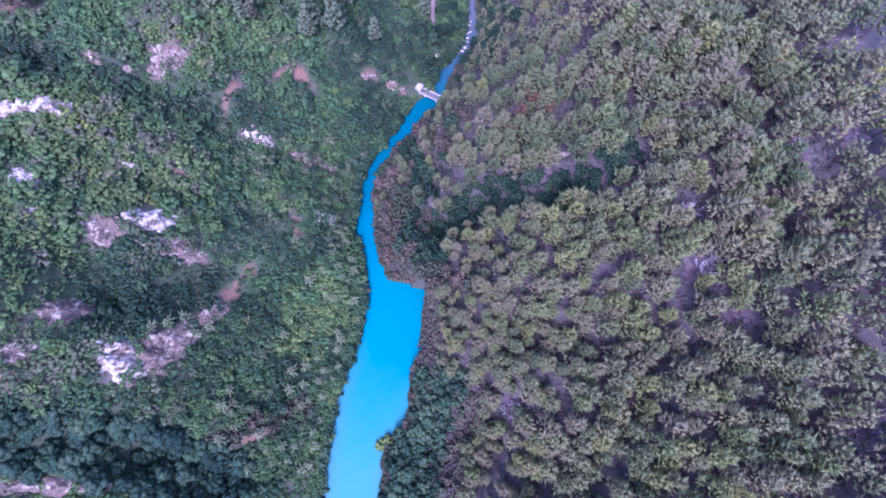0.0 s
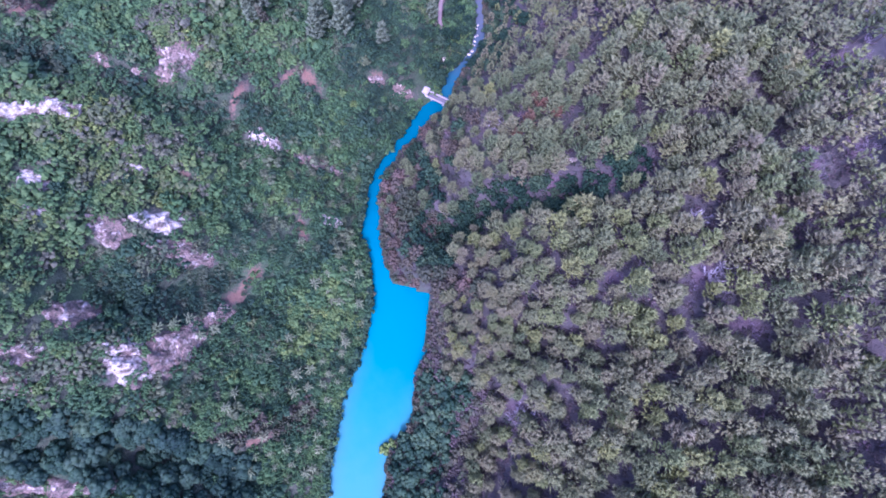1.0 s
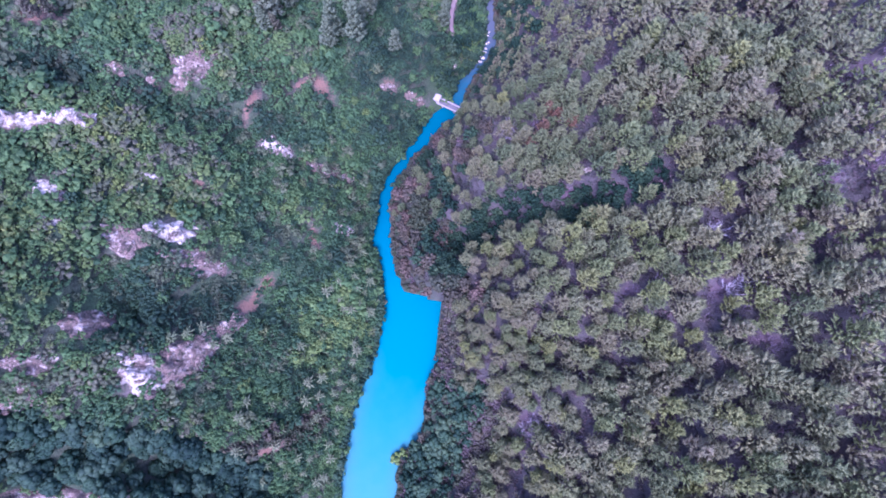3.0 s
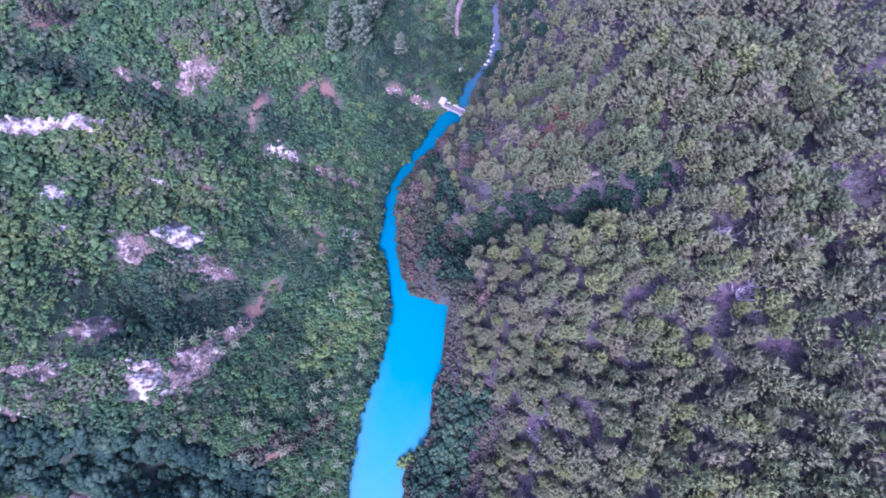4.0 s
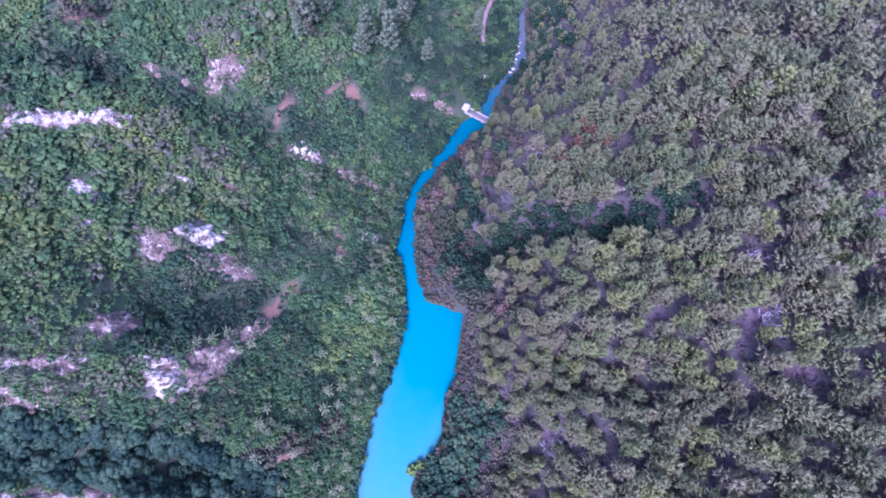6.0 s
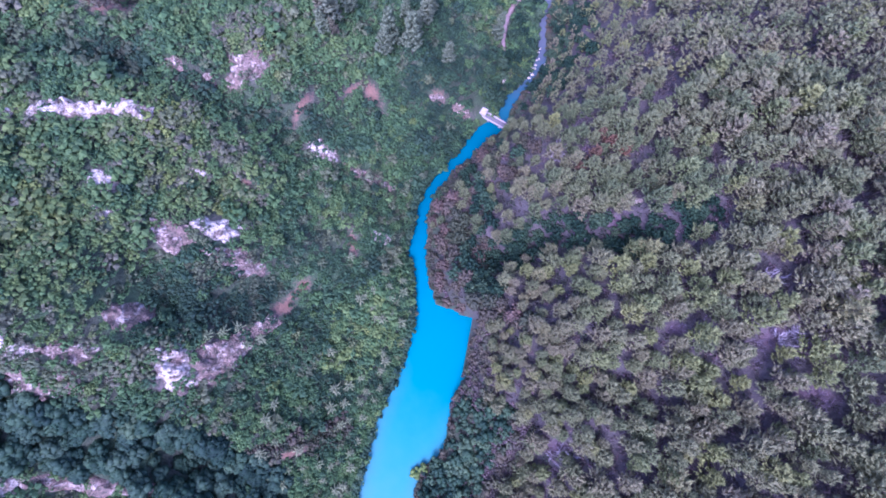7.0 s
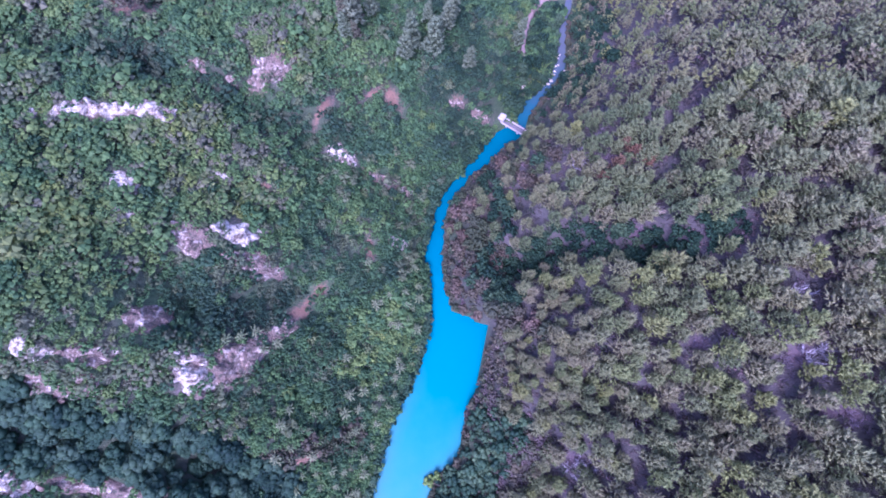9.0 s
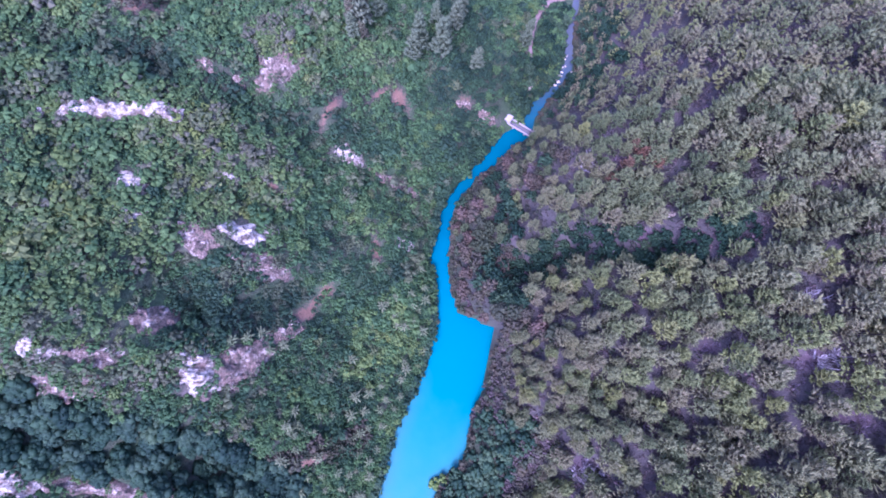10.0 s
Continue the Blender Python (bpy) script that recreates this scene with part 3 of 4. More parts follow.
def shrub(seed, size=1.5, clumps=8, leaves=28, leaf=0.34):
    """A bush of leafy knots and loose leaves on forking stems."""
    rng = random.Random(seed)
    wood, green, spots = [], [], []
    for i in range(clumps):
        a = i * 2.4 + rng.uniform(-0.4, 0.4)
        out_by = size * 0.85 * math.sqrt(i / clumps) * rng.uniform(0.8, 1.15)
        mid = Vector((math.cos(a) * out_by, math.sin(a) * out_by, size * (1.25 - 0.8 * (i / clumps)) * rng.uniform(0.8, 1.15)))
        r = size * rng.uniform(0.32, 0.48)
        spots.append((mid, r))
        green.append(clump(rng, mid, r))
        if i % 3 == 0:
            wood.append(rod((0, 0, -0.4), tuple(mid * 0.9), 0.07, 0.02, 3))
    for _ in range(leaves):
        mid, r = rng.choice(spots)
        d = Vector((rng.gauss(0, 1), rng.gauss(0, 1), rng.gauss(0.5, 1))).normalized()
        at = mid + d * r * rng.uniform(0.9, 1.15)
        w = (d * 0.6 + Vector((rng.uniform(-1, 1), rng.uniform(-1, 1), rng.uniform(-0.8, 0.8)))).normalized()
        side = w.cross(d + Vector((0.01, 0.02, 0))).normalized() * leaf * rng.uniform(0.5, 0.9)
        w = w * leaf * rng.uniform(1.0, 1.9)
        green.append(([tuple(at - w * 0.5), tuple(at + side), tuple(at + w * 0.6), tuple(at - side)], [(0, 1, 2), (0, 2, 3)]))
    g = gather(green)
    return gather(wood), g, np.zeros(len(g[0]))


def dry_shrub(seed, size=1.5):
    """Leafless grey twigs."""
    rng = random.Random(seed)
    wood, green = [], []
    for i in range(9):
        a = i * 2.4
        tip = Vector((math.cos(a) * size * rng.uniform(0.4, 1), math.sin(a) * size * rng.uniform(0.4, 1), size * rng.uniform(0.7, 1.3)))
        wood.append(rod((0, 0, -0.3), tuple(tip), 0.04, 0.012, 3))
        for _ in range(14):
            at = tip * rng.uniform(0.35, 1)
            green.append(blade(rng, at, tip.normalized() + Vector((rng.uniform(-1, 1), rng.uniform(-1, 1), rng.uniform(-0.2, 1))), rng.uniform(0.4, 0.9), rng.uniform(0.03, 0.06)))
    g = gather(green)
    return gather(wood), g, np.zeros(len(g[0]))


def field(x0, x1, y0, y1, gap, seed, loose=0.42):
    """Jittered places on a lattice."""
    r = np.random.RandomState(seed)
    xs, ys = np.meshgrid(np.arange(x0, x1, gap), np.arange(y0, y1, gap))
    xs = xs + (np.arange(xs.shape[0]) % 2)[:, None] * gap / 2
    return (xs + r.uniform(-loose, loose, xs.shape) * gap).ravel(), (ys + r.uniform(-loose, loose, ys.shape) * gap).ravel()


def planted(name, label, category, group, kinds, spots, leaf_mat, smooth=True):
    """Separate plants, each with trunk and crown, from a few grown forms. spots: x, y, size, form."""
    models = []
    for (wv, wf), (gv, gf), young in kinds:
        models.append((mesh_of(name + "_trunk", wv, wf, [BARK]), mesh_of(name + "_crown", gv, gf, [leaf_mat], attrs=(("young", "POINT", young),), smooth=smooth)))
    rng = random.Random(len(spots))
    for x, y, size, form in spots:
        base = new(name)
        trunk_mesh, crown_mesh = models[form % len(models)]
        part("trunk", trunk_mesh, base)
        part("crown", crown_mesh, base)
        base.matrix_basis = pose(x, y, float(height(x, y)) - 0.05, rng.uniform(-4, 4), rng.uniform(-4, 4), rng.uniform(0, 360)) @ Matrix.Diagonal((size, size, size * rng.uniform(0.88, 1.15), 1))
        tagged(base, label, category, group)


# greener, yellower (+) and darker (-) stands, minus also painting gully and hollow shade: x, y, reach, shift
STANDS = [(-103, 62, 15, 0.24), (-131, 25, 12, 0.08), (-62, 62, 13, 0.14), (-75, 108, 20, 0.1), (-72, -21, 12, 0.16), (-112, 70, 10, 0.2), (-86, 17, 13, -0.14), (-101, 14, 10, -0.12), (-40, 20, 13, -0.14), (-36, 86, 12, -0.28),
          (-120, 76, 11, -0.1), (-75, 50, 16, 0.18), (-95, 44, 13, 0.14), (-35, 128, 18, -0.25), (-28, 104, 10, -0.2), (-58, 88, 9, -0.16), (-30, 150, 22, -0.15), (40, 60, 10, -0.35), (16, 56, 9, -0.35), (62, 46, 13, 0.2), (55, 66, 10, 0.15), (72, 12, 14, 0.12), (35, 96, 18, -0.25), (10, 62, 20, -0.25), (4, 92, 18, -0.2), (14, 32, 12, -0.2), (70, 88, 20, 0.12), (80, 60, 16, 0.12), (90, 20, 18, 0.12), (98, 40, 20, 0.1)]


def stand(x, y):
    """Shift of the growth's hue from place to place, with the shade of the hollows painted in."""
    # shade in the creases of the slope, put into the leaf tint
    dell_shade = 0.35 * max(math.exp(-(float(to_line(x, y, a, b)[0]) / (w * 1.2)) ** 2) for a, b, _, w in DELLS)
    return sum(up * math.exp(-((x - sx) ** 2 + (y - sy) ** 2) / r ** 2) for sx, sy, r, up in STANDS) - dell_shade


def thicket(name, label, category, kinds, spots, leaf_mat, smooth=True):
    """Uncounted plants as one object."""
    rng = np.random.RandomState(len(spots))
    V, F, S, T, Y, n = [], [], [], [], [], 0
    for x, y, size, form in spots:
        (wv, wf), (gv, gf), young = kinds[int(form) % len(kinds)]
        a = rng.uniform(0, 6.283)
        c, s = math.cos(a) * size, math.sin(a) * size
        v = np.concatenate([wv, gv])
        tall = size * rng.uniform(0.88, 1.15)
        V.append(np.stack([v[:, 0] * c - v[:, 1] * s + x, v[:, 0] * s + v[:, 1] * c + y, v[:, 2] * tall + float(height(x, y)) - 0.05], 1))
        F.append(np.concatenate([wf, gf + len(wv)]) + n)
        S.append(np.concatenate([np.zeros(len(wf)), np.ones(len(gf))]))
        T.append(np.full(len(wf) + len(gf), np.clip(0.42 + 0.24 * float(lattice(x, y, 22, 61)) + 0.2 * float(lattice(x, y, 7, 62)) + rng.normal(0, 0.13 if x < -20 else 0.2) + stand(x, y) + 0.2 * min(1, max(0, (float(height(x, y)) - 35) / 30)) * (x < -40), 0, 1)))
        Y += [np.zeros(len(wv)), young]
        n += len(v)
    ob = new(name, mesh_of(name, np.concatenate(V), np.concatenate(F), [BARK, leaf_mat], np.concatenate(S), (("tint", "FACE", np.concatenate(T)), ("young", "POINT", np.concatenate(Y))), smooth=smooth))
    return tagged(ob, label, category, kind="stuff")


def dry_land(x, y, clear=1.5):
    return (x < bank(LEFT_BANK, y) - clear) | (x > bank(RIGHT_BANK, y) + clear)


rnd = np.random.RandomState(11)
PINES = [pine(100 + i, tall=10.6 + 0.9 * (i % 4), spread=3.5 + 0.35 * (i % 3), limbs=28 + 2 * (i % 3), girth=0.34, taper=0.62, low=0.27) for i in range(9)]
PINES_THIN = [pine(150 + i, tall=10.6 + 0.9 * (i % 4), spread=3.5 + 0.35 * (i % 3), limbs=20, girth=0.36, taper=0.6, low=0.36, forks=((0, 0.7, 0.35), (0.55, 0.55, 0.4), (-0.55, 0.55, 0.4)), shoots=2) for i in range(7)]
SHRUBS = [shrub(200 + i, size=1.4 + 0.12 * (i % 3), clumps=7 + i % 3) for i in range(8)]
LOW_SHRUBS = [low_shrub(240 + i, size=1.0 + 0.08 * (i % 4), knots=11 + i % 4) for i in range(14)]
OAKS = [oak(300 + i, size=2.4 + 0.12 * (i % 3)) for i in range(7)]
ROUND_OAKS = [shrub(320 + i, size=2.6, clumps=28, leaves=110, leaf=0.42) for i in range(6)]
DRY = [dry_shrub(400 + i) for i in range(3)]

def in_gully(x, y):
    return np.min([to_line(x, y, p, q)[0] for p, q in zip(GULLY, GULLY[1:])], axis=0)


# where each kind grows
x, y = field(-30, 124, -50, 193, 4.65, 31, 0.38)
x2, y2 = field(-28, 70, -50, 170, 4.4, 30)
edge = (x2 - bank(RIGHT_FOOT, y2) < 34) & (y2 < 30)
x, y = np.concatenate([x, x2[edge]]), np.concatenate([y, y2[edge]])
d = x - bank(RIGHT_FOOT, y)
ok = dry_land(x, y, 1.2) & (d > 1) & (patch(x, y, bare_spots) < 0.55)
ok &= ~((y < -2) & (d < 28)) & ~((y < 32) & (d < 8)) & (y > -56 + 0.25 * x) & (in_gully(x, y) > 4.6) & (lattice(x, y, 9, 42) > -0.85)
x, y, d = x[ok], y[ok], d[ok]
size = rnd.uniform(0.7, 1.18, len(x)) * (0.58 + 0.42 * np.clip(d / 50, 0, 1))
spit = (d < 26) & (y > 28) & (y < 100)
browns = [(a, c, float(0.9 + 0.5 * rnd.uniform()), i) for i, (a, c, q) in enumerate(zip(x, y, spit)) if q and (i % 3 or c < 60)]
pines = [(a, c, s, i) for i, (a, c, s, q) in enumerate(zip(x, y, size, spit)) if not (q and (i % 3 or c < 60))]
near = [p for p in pines if 10 < p[0] < 82 and -14 < p[1] < 60][:300]
chosen = set(near)
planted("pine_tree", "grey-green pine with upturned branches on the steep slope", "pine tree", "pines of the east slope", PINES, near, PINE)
rest = [p for p in pines if p not in chosen]
core = {p for p in rest if p[0] < 98 and -40 < p[1] < 118}
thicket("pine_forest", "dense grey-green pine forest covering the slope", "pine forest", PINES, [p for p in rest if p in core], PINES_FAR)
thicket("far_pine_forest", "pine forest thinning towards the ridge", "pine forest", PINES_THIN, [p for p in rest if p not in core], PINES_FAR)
def leafage(p):
    """Green north of the tip, reddish along the water, brown between."""
    green = to_line(p[0], p[1], (-14, 84), (2, 74))[0] < 8 or to_line(p[0], p[1], (0, 44), (6, 54))[0] < 6
    return "green" if green or p[3] % 7 == 0 else "red" if p[0] - float(bank(RIGHT_FOOT, p[1])) < 9 or p[3] % 4 == 0 else "brown"


planted("reddish_tree", "reddish-brown autumn-tinged tree by the waterline", "tree", "reddish trees by the narrows", OAKS, [p for p in browns if leafage(p) == "red"], REDDISH)
planted("deciduous_tree", "olive-brown broadleaf tree on the river spit", "tree", "brown trees by the narrows", OAKS, [p for p in browns if leafage(p) == "brown"], BROWN)
planted("green_tree", "dark green broadleaf tree on the river spit", "tree", "green trees by the narrows", OAKS, [p for p in browns if leafage(p) == "green"], DARK)
x, y = field(-28, 12, 33, 104, 3.8, 48)
d = x - bank(RIGHT_FOOT, y)
ok = dry_land(x, y, 1.0) & (d > 0.5) & (d < 24)
planted("spit_shrub", "olive-brown shrub between the trees of the spit", "shrub", "shrubs of the spit", SHRUBS, [(a, c, rnd.uniform(0.8, 1.4), i) for i, (a, c) in enumerate(zip(x[ok], y[ok]))], BROWN)
x, y = field(-4, 64, 34, 76, 3.1, 40)
ok = (in_gully(x, y) < 6.5) & dry_land(x, y, 1.0)
planted("gully_tree", "dark green tree crowding the shaded gully", "tree", "trees of the gully", OAKS, [(a, c, rnd.uniform(0.7, 1.1), i) for i, (a, c) in enumerate(zip(x[ok], y[ok]))], DARK)

x, y = field(-176, 20, -52, 185, 1.95, 32)
d = bank(LEFT_BANK, y) - x
ravine = np.minimum(to_line(x, y, (-160, -24), (-88, -36))[0], to_line(x, y, (-88, -36), (-62, -44))[0]) < 11
ok = (d > 0.8) & (x > -144 - 0.35 * np.maximum(y - 10, 0)) & (y < 112 + 0.45 * (x + 165)) & ((patch(x, y, PALE_SPOTS) < 0.42) | (rnd.uniform(0, 1, len(x)) < 0.12)) & ((patch(x, y, RED_SPOTS) < 0.28) | (rnd.uniform(0, 1, len(x)) < 0.15)) & ~ravine & (rnd.uniform(0, 1, len(x)) > 0.03)
ok &= ~((to_line(x, y, (-9, 152), (-10, 166))[0] < 2.5) | (to_line(x, y, (-10, 166), (-5, 184))[0] < 2.5)) & ~((np.abs(x + 12.5) < 5) & (np.abs(y - 120) < 4.5))
x, y, d = x[ok], y[ok], d[ok]
size = 1.3 * np.exp(rnd.normal(0, 0.28, len(x))).clip(0.6, 1.9) * (1.05 + 0.22 * lattice(x, y, 18, 43)) * np.where(y > 150, 1.25, 1)
bushes = [(a, c, s, i) for i, (a, c, s) in enumerate(zip(x, y, size))]
near = [p for p in bushes if -52 < p[0] < -24 and -2 < p[1] < 36][:300]
dry = [p for p in bushes if to_line(p[0], p[1], (-62, -33), (-40, -22))[0] < 4.5 and p not in near][:200]
def parched(p):
    """Drier, browner growth round the rocks, on the scree by the narrows and in chance patches."""
    near_rock = to_line(p[0], p[1], (-98, 29), (-76, 25))[0] < 8 or to_line(p[0], p[1], (-122, -12), (-106, -12))[0] < 8 or to_line(p[0], p[1], (-62, 76), (-40, 68))[0] < 5 or to_line(p[0], p[1], (-40, 68), (-37, 46))[0] < 5
    return p[3] % 5 < (2 if near_rock else 0) or (float(lattice(p[0], p[1], 15, 63)) > 0.55 and p[3] % 3 == 0) or p[3] % (7 if p[1] > 40 and p[0] < -55 else 31) == 0


chosen = set(near) | set(dry)
brownish = {p for p in bushes if p not in chosen and parched(p)}
thicket("dry_scrub", "olive and mauve-brown dry scrub between the rocks", "scrub", LOW_SHRUBS, list(sorted(brownish)), DRY_SCRUB, smooth=False)
chosen |= brownish
planted("dry_shrub", "brownish dry shrub on the lower slope", "shrub", "dry shrubs above the pool", LOW_SHRUBS, dry, BROWN)
planted("shrub", "rounded dark green shrub on the slope above the river", "shrub", "shrubs by the pool", LOW_SHRUBS, near, LEAF, smooth=False)
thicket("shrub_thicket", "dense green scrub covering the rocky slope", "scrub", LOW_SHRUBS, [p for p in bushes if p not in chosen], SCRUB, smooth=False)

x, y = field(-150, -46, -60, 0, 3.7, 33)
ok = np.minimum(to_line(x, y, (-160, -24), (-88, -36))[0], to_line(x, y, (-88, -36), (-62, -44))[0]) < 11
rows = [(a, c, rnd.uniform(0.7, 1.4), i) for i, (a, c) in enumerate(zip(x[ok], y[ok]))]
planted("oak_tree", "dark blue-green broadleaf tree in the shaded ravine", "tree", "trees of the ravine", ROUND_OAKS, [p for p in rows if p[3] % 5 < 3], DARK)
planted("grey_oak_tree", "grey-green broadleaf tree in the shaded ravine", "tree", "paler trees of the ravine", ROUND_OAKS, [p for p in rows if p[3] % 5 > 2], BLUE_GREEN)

x, y = field(-150, -20, -50, 150, 10.5, 47, 0.5)
ok = (bank(LEFT_BANK, y) - x > 8) & (patch(x, y, bare_spots) < 0.2) & (rnd.uniform(0, 1, len(x)) < 0.75)
planted("broadleaf_tree", "round green broadleaf tree rising above the scrub", "tree", "broadleaf trees of the west slope", OAKS, [(a, c, rnd.uniform(0.6, 0.95), i) for i, (a, c) in enumerate(zip(x[ok], y[ok]))], LEAF)

# taller wood above the narrows
x, y = field(-62, -10, 54, 132, 5.2, 50, 0.5)
d = bank(LEFT_BANK, y) - x
ok = (d > 3.5) & (d < 34) & (patch(x, y, bare_spots) < 0.15) & ~((np.abs(x + 12.5) < 6) & (np.abs(y - 120) < 6)) & (rnd.uniform(0, 1, len(x)) < 0.85)
rows = [(a, c, rnd.uniform(0.45, 0.85), i) for i, (a, c) in enumerate(zip(x[ok], y[ok]))]
planted("hillside_tree", "mid-green broadleaf tree above the river narrows", "tree", "trees above the narrows", OAKS, [p for p in rows if p[3] % 3], LEAF)
planted("shady_tree", "dark green broadleaf tree above the river narrows", "tree", "dark trees above the narrows", OAKS, [p for p in rows if p[3] % 3 == 0], DARK)

x, y = field(-10, 30, -62, 0, 2.9, 34)
d = x - bank(RIGHT_BANK, y)
ok = (d > 1) & (x - bank(RIGHT_FOOT, y) < 22)
planted("bush", "dark green bush on the low bank under the cliff", "shrub", "bushes of the low bank", SHRUBS, [(a, c, rnd.uniform(1.0, 1.9), i) for i, (a, c) in enumerate(zip(x[ok], y[ok]))], DARK)

x, y = field(-30, 112, -50, 150, 2.4, 38)
ok = dry_land(x, y, 0.8) & (x - bank(RIGHT_FOOT, y) > 0.5) & (y > -54 + 0.25 * x) & (patch(x, y, bare_spots) < 0.8)
thicket("undergrowth", "low mauve-brown undergrowth beneath the pines", "undergrowth", [low_shrub(600 + i, size=0.95, knots=6, leaves=8) for i in range(6)], [(a, c, rnd.uniform(0.7, 1.6), i) for i, (a, c) in enumerate(zip(x[ok], y[ok]))], UNDER, smooth=False)

x, y = field(20, 120, -48, 150, 2.7, 35)
ok = dry_land(x, y) & (x - bank(RIGHT_FOOT, y) > 25) & (((lattice(x, y, 16, 44) > 0.2) & (rnd.uniform(0, 1, len(x)) < 0.3)) | (patch(x, y, RED_SPOTS) > 0.15))
thicket("dry_brushwood", "leafless mauve-grey brushwood between the pines", "dry shrubs", DRY, [(a, c, rnd.uniform(0.8, 1.5), i) for i, (a, c) in enumerate(zip(x[ok], y[ok]))], TWIG)

x, y = field(0, 40, -46, 38, 1.75, 36)
d = x - bank(RIGHT_FOOT, y)
ok = dry_land(x, y, 0.5) & (((d < 13) & (y > -8)) | ((d > 21) & (d < 31) & (y <= -4)))
cliff_rows = [(a, c, rnd.uniform(0.9, 1.6), i) for i, (a, c) in enumerate(zip(x[ok], y[ok]))]
planted("brown_shrub", "olive-brown shrub clinging to the cliff edge over the pool", "shrub", "shrubs of the cliff edge", SHRUBS, cliff_rows[::3], BROWN)
planted("mauve_shrub", "mauve-brown dry shrub clinging to the cliff face", "shrub", "mauve shrubs of the cliff", LOW_SHRUBS, cliff_rows[1::3] + cliff_rows[2::3], MAUVE)

x, y = field(-62, -26, -40, 46, 5.0, 37, 0.5)
ok = (bank(LEFT_BANK, y) - x > 3.5) & (lattice(x, y, 14, 45) > -0.35) & ((x > -50) | (y < -14))
spots = [(a, c, rnd.uniform(0.75, 1.25), i) for i, (a, c) in enumerate(zip(x[ok], y[ok]))] + [(-82 + 2.9 * k, 3 + 2.2 * (k % 3), 1.15, k) for k in range(5)]
planted("young_pine", "small pale grey-green young pine with star-like arms", "pine tree", "young pines of the west slope", [star_pine(540 + i) for i in range(5)], spots, PALE)
# olive bushes that crown the rocky knob
x, y = field(-101, -86, -16, 3, 3.2, 49)
ok = to_line(x, y, (-97, -11), (-90, 0))[0] < 4.5
planted("knob_bush", "olive-green bush crowning the limestone knob", "shrub", "bushes of the knob", SHRUBS, [(a, c, rnd.uniform(1.0, 1.5), i) for i, (a, c) in enumerate(zip(x[ok], y[ok]))], OLIVE)

# growth that hangs over the waterline, and the dark wood upstream
rows = []
for k in range(150):
    yy = -56 + k * 1.6 + rnd.uniform(-0.5, 0.5)
    if not 112 < yy < 122:
        rows.append((float(bank(LEFT_BANK, yy)) - rnd.uniform(0.2, 1.6), yy, rnd.uniform(0.8, 1.3) * (1.15 if 50 < yy < 112 else 1), k))
planted("bank_shrub", "dark green shrub leaning over the turquoise water", "shrub", "shrubs of the west bank", SHRUBS, rows, DARK)
rows = []
for k in range(150):
    yy = -56 + k * 1.6 + rnd.uniform(-0.5, 0.5)
    if not 112 < yy < 122 and not 29 < yy < 34:
        rows.append((float(bank(RIGHT_BANK, yy)) + rnd.uniform(0.2, 1.6), yy, rnd.uniform(0.7, 1.15) * (1.1 if 55 < yy < 112 else 1), k))
planted("shore_shrub", "olive-brown shrub at the foot of the east slope", "shrub", "shrubs of the east bank", SHRUBS, rows, BROWN)
x, y = field(-16, 44, 126, 196, 4.4, 39)
ok = dry_land(x, y, 1.5) & (np.minimum(np.abs(x - bank(LEFT_BANK, y)), np.abs(x - bank(RIGHT_BANK, y))) < 17) & (to_line(x, y, (-9.5, 150), (-10, 166))[0] > 3.2) & (to_line(x, y, (-10, 166), (-5, 184))[0] > 3.2) & (to_line(x, y, (-5, 184), (14, 200))[0] > 3.2)
planted("riverside_tree", "dark blue-green broadleaf tree beside the upper stream", "tree", "trees of the upper stream", OAKS, [(a, c, rnd.uniform(0.8, 1.3), i) for i, (a, c) in enumerate(zip(x[ok], y[ok]))], DARK)

planted("cleft_tree", "dark green tree in the shaded cleft behind the spit", "tree", "trees of the cleft", OAKS, [(4 + 1.1 * k + 1.5 * (k % 2), 34.5 + 2.4 * k, 0.8 + 0.08 * (k % 3), k) for k in range(5)] + [(2.5, 35.5, 0.6, 5), (1, 39, 0.8, 6), (-2, 37, 0.7, 7)], DARK)
planted("dead_shrub", "bleached leafless shrub standing between the pines", "shrub", "dead shrubs of the east slope", DRY, [(36, -11, 2.6, 0), (38.5, -9.5, 2.2, 1), (34.5, -13, 2.2, 2), (17, 90, 2.6, 1), (18.5, 93, 2.2, 2), (78, 34, 2.4, 0), (80, 36, 2.2, 1), (73, 50, 2.2, 2)], DEAD)
planted("tall_pine", "tall pale pine standing above the scrub", "pine tree", "tall pines of the west slope", [pine(520 + i, tall=19, spread=3.9, limbs=44, girth=0.7, low=0.22, taper=0.55) for i in range(3)],
        [(-73.5, 115.1, 0.75, 0), (-66.9, 127.7, 0.82, 1), (-52.3, 116.6, 0.89, 2), (-51.7, 120.4, 0.96, 3), (-43.1, 120.0, 1.03, 4), (-48.4, 134.5, 0.75, 5), (-43.0, 129.2, 0.82, 6), (-41.5, 135.4, 0.89, 7), (-40.9, 142.8, 0.96, 8), (-72.8, 119.4, 1.03, 9), (-30.5, 126.0, 0.75, 10), (-12.2, 149.5, 0.82, 11)], GREY_GREEN)
planted("mauve_pine", "mauve-brown half-withered tall pine above the scrub", "pine tree", "half-withered pines of the west slope", [pine(530 + i, tall=17, spread=3.6, limbs=40, girth=0.6, low=0.22, taper=0.55) for i in range(2)], [(-75, 119, 0.75, 0), (-72.5, 122.5, 0.7, 1), (-71, 116.5, 0.6, 0), (-132, 92, 0.7, 1), (-129, 95, 0.6, 0)], MAUVE)
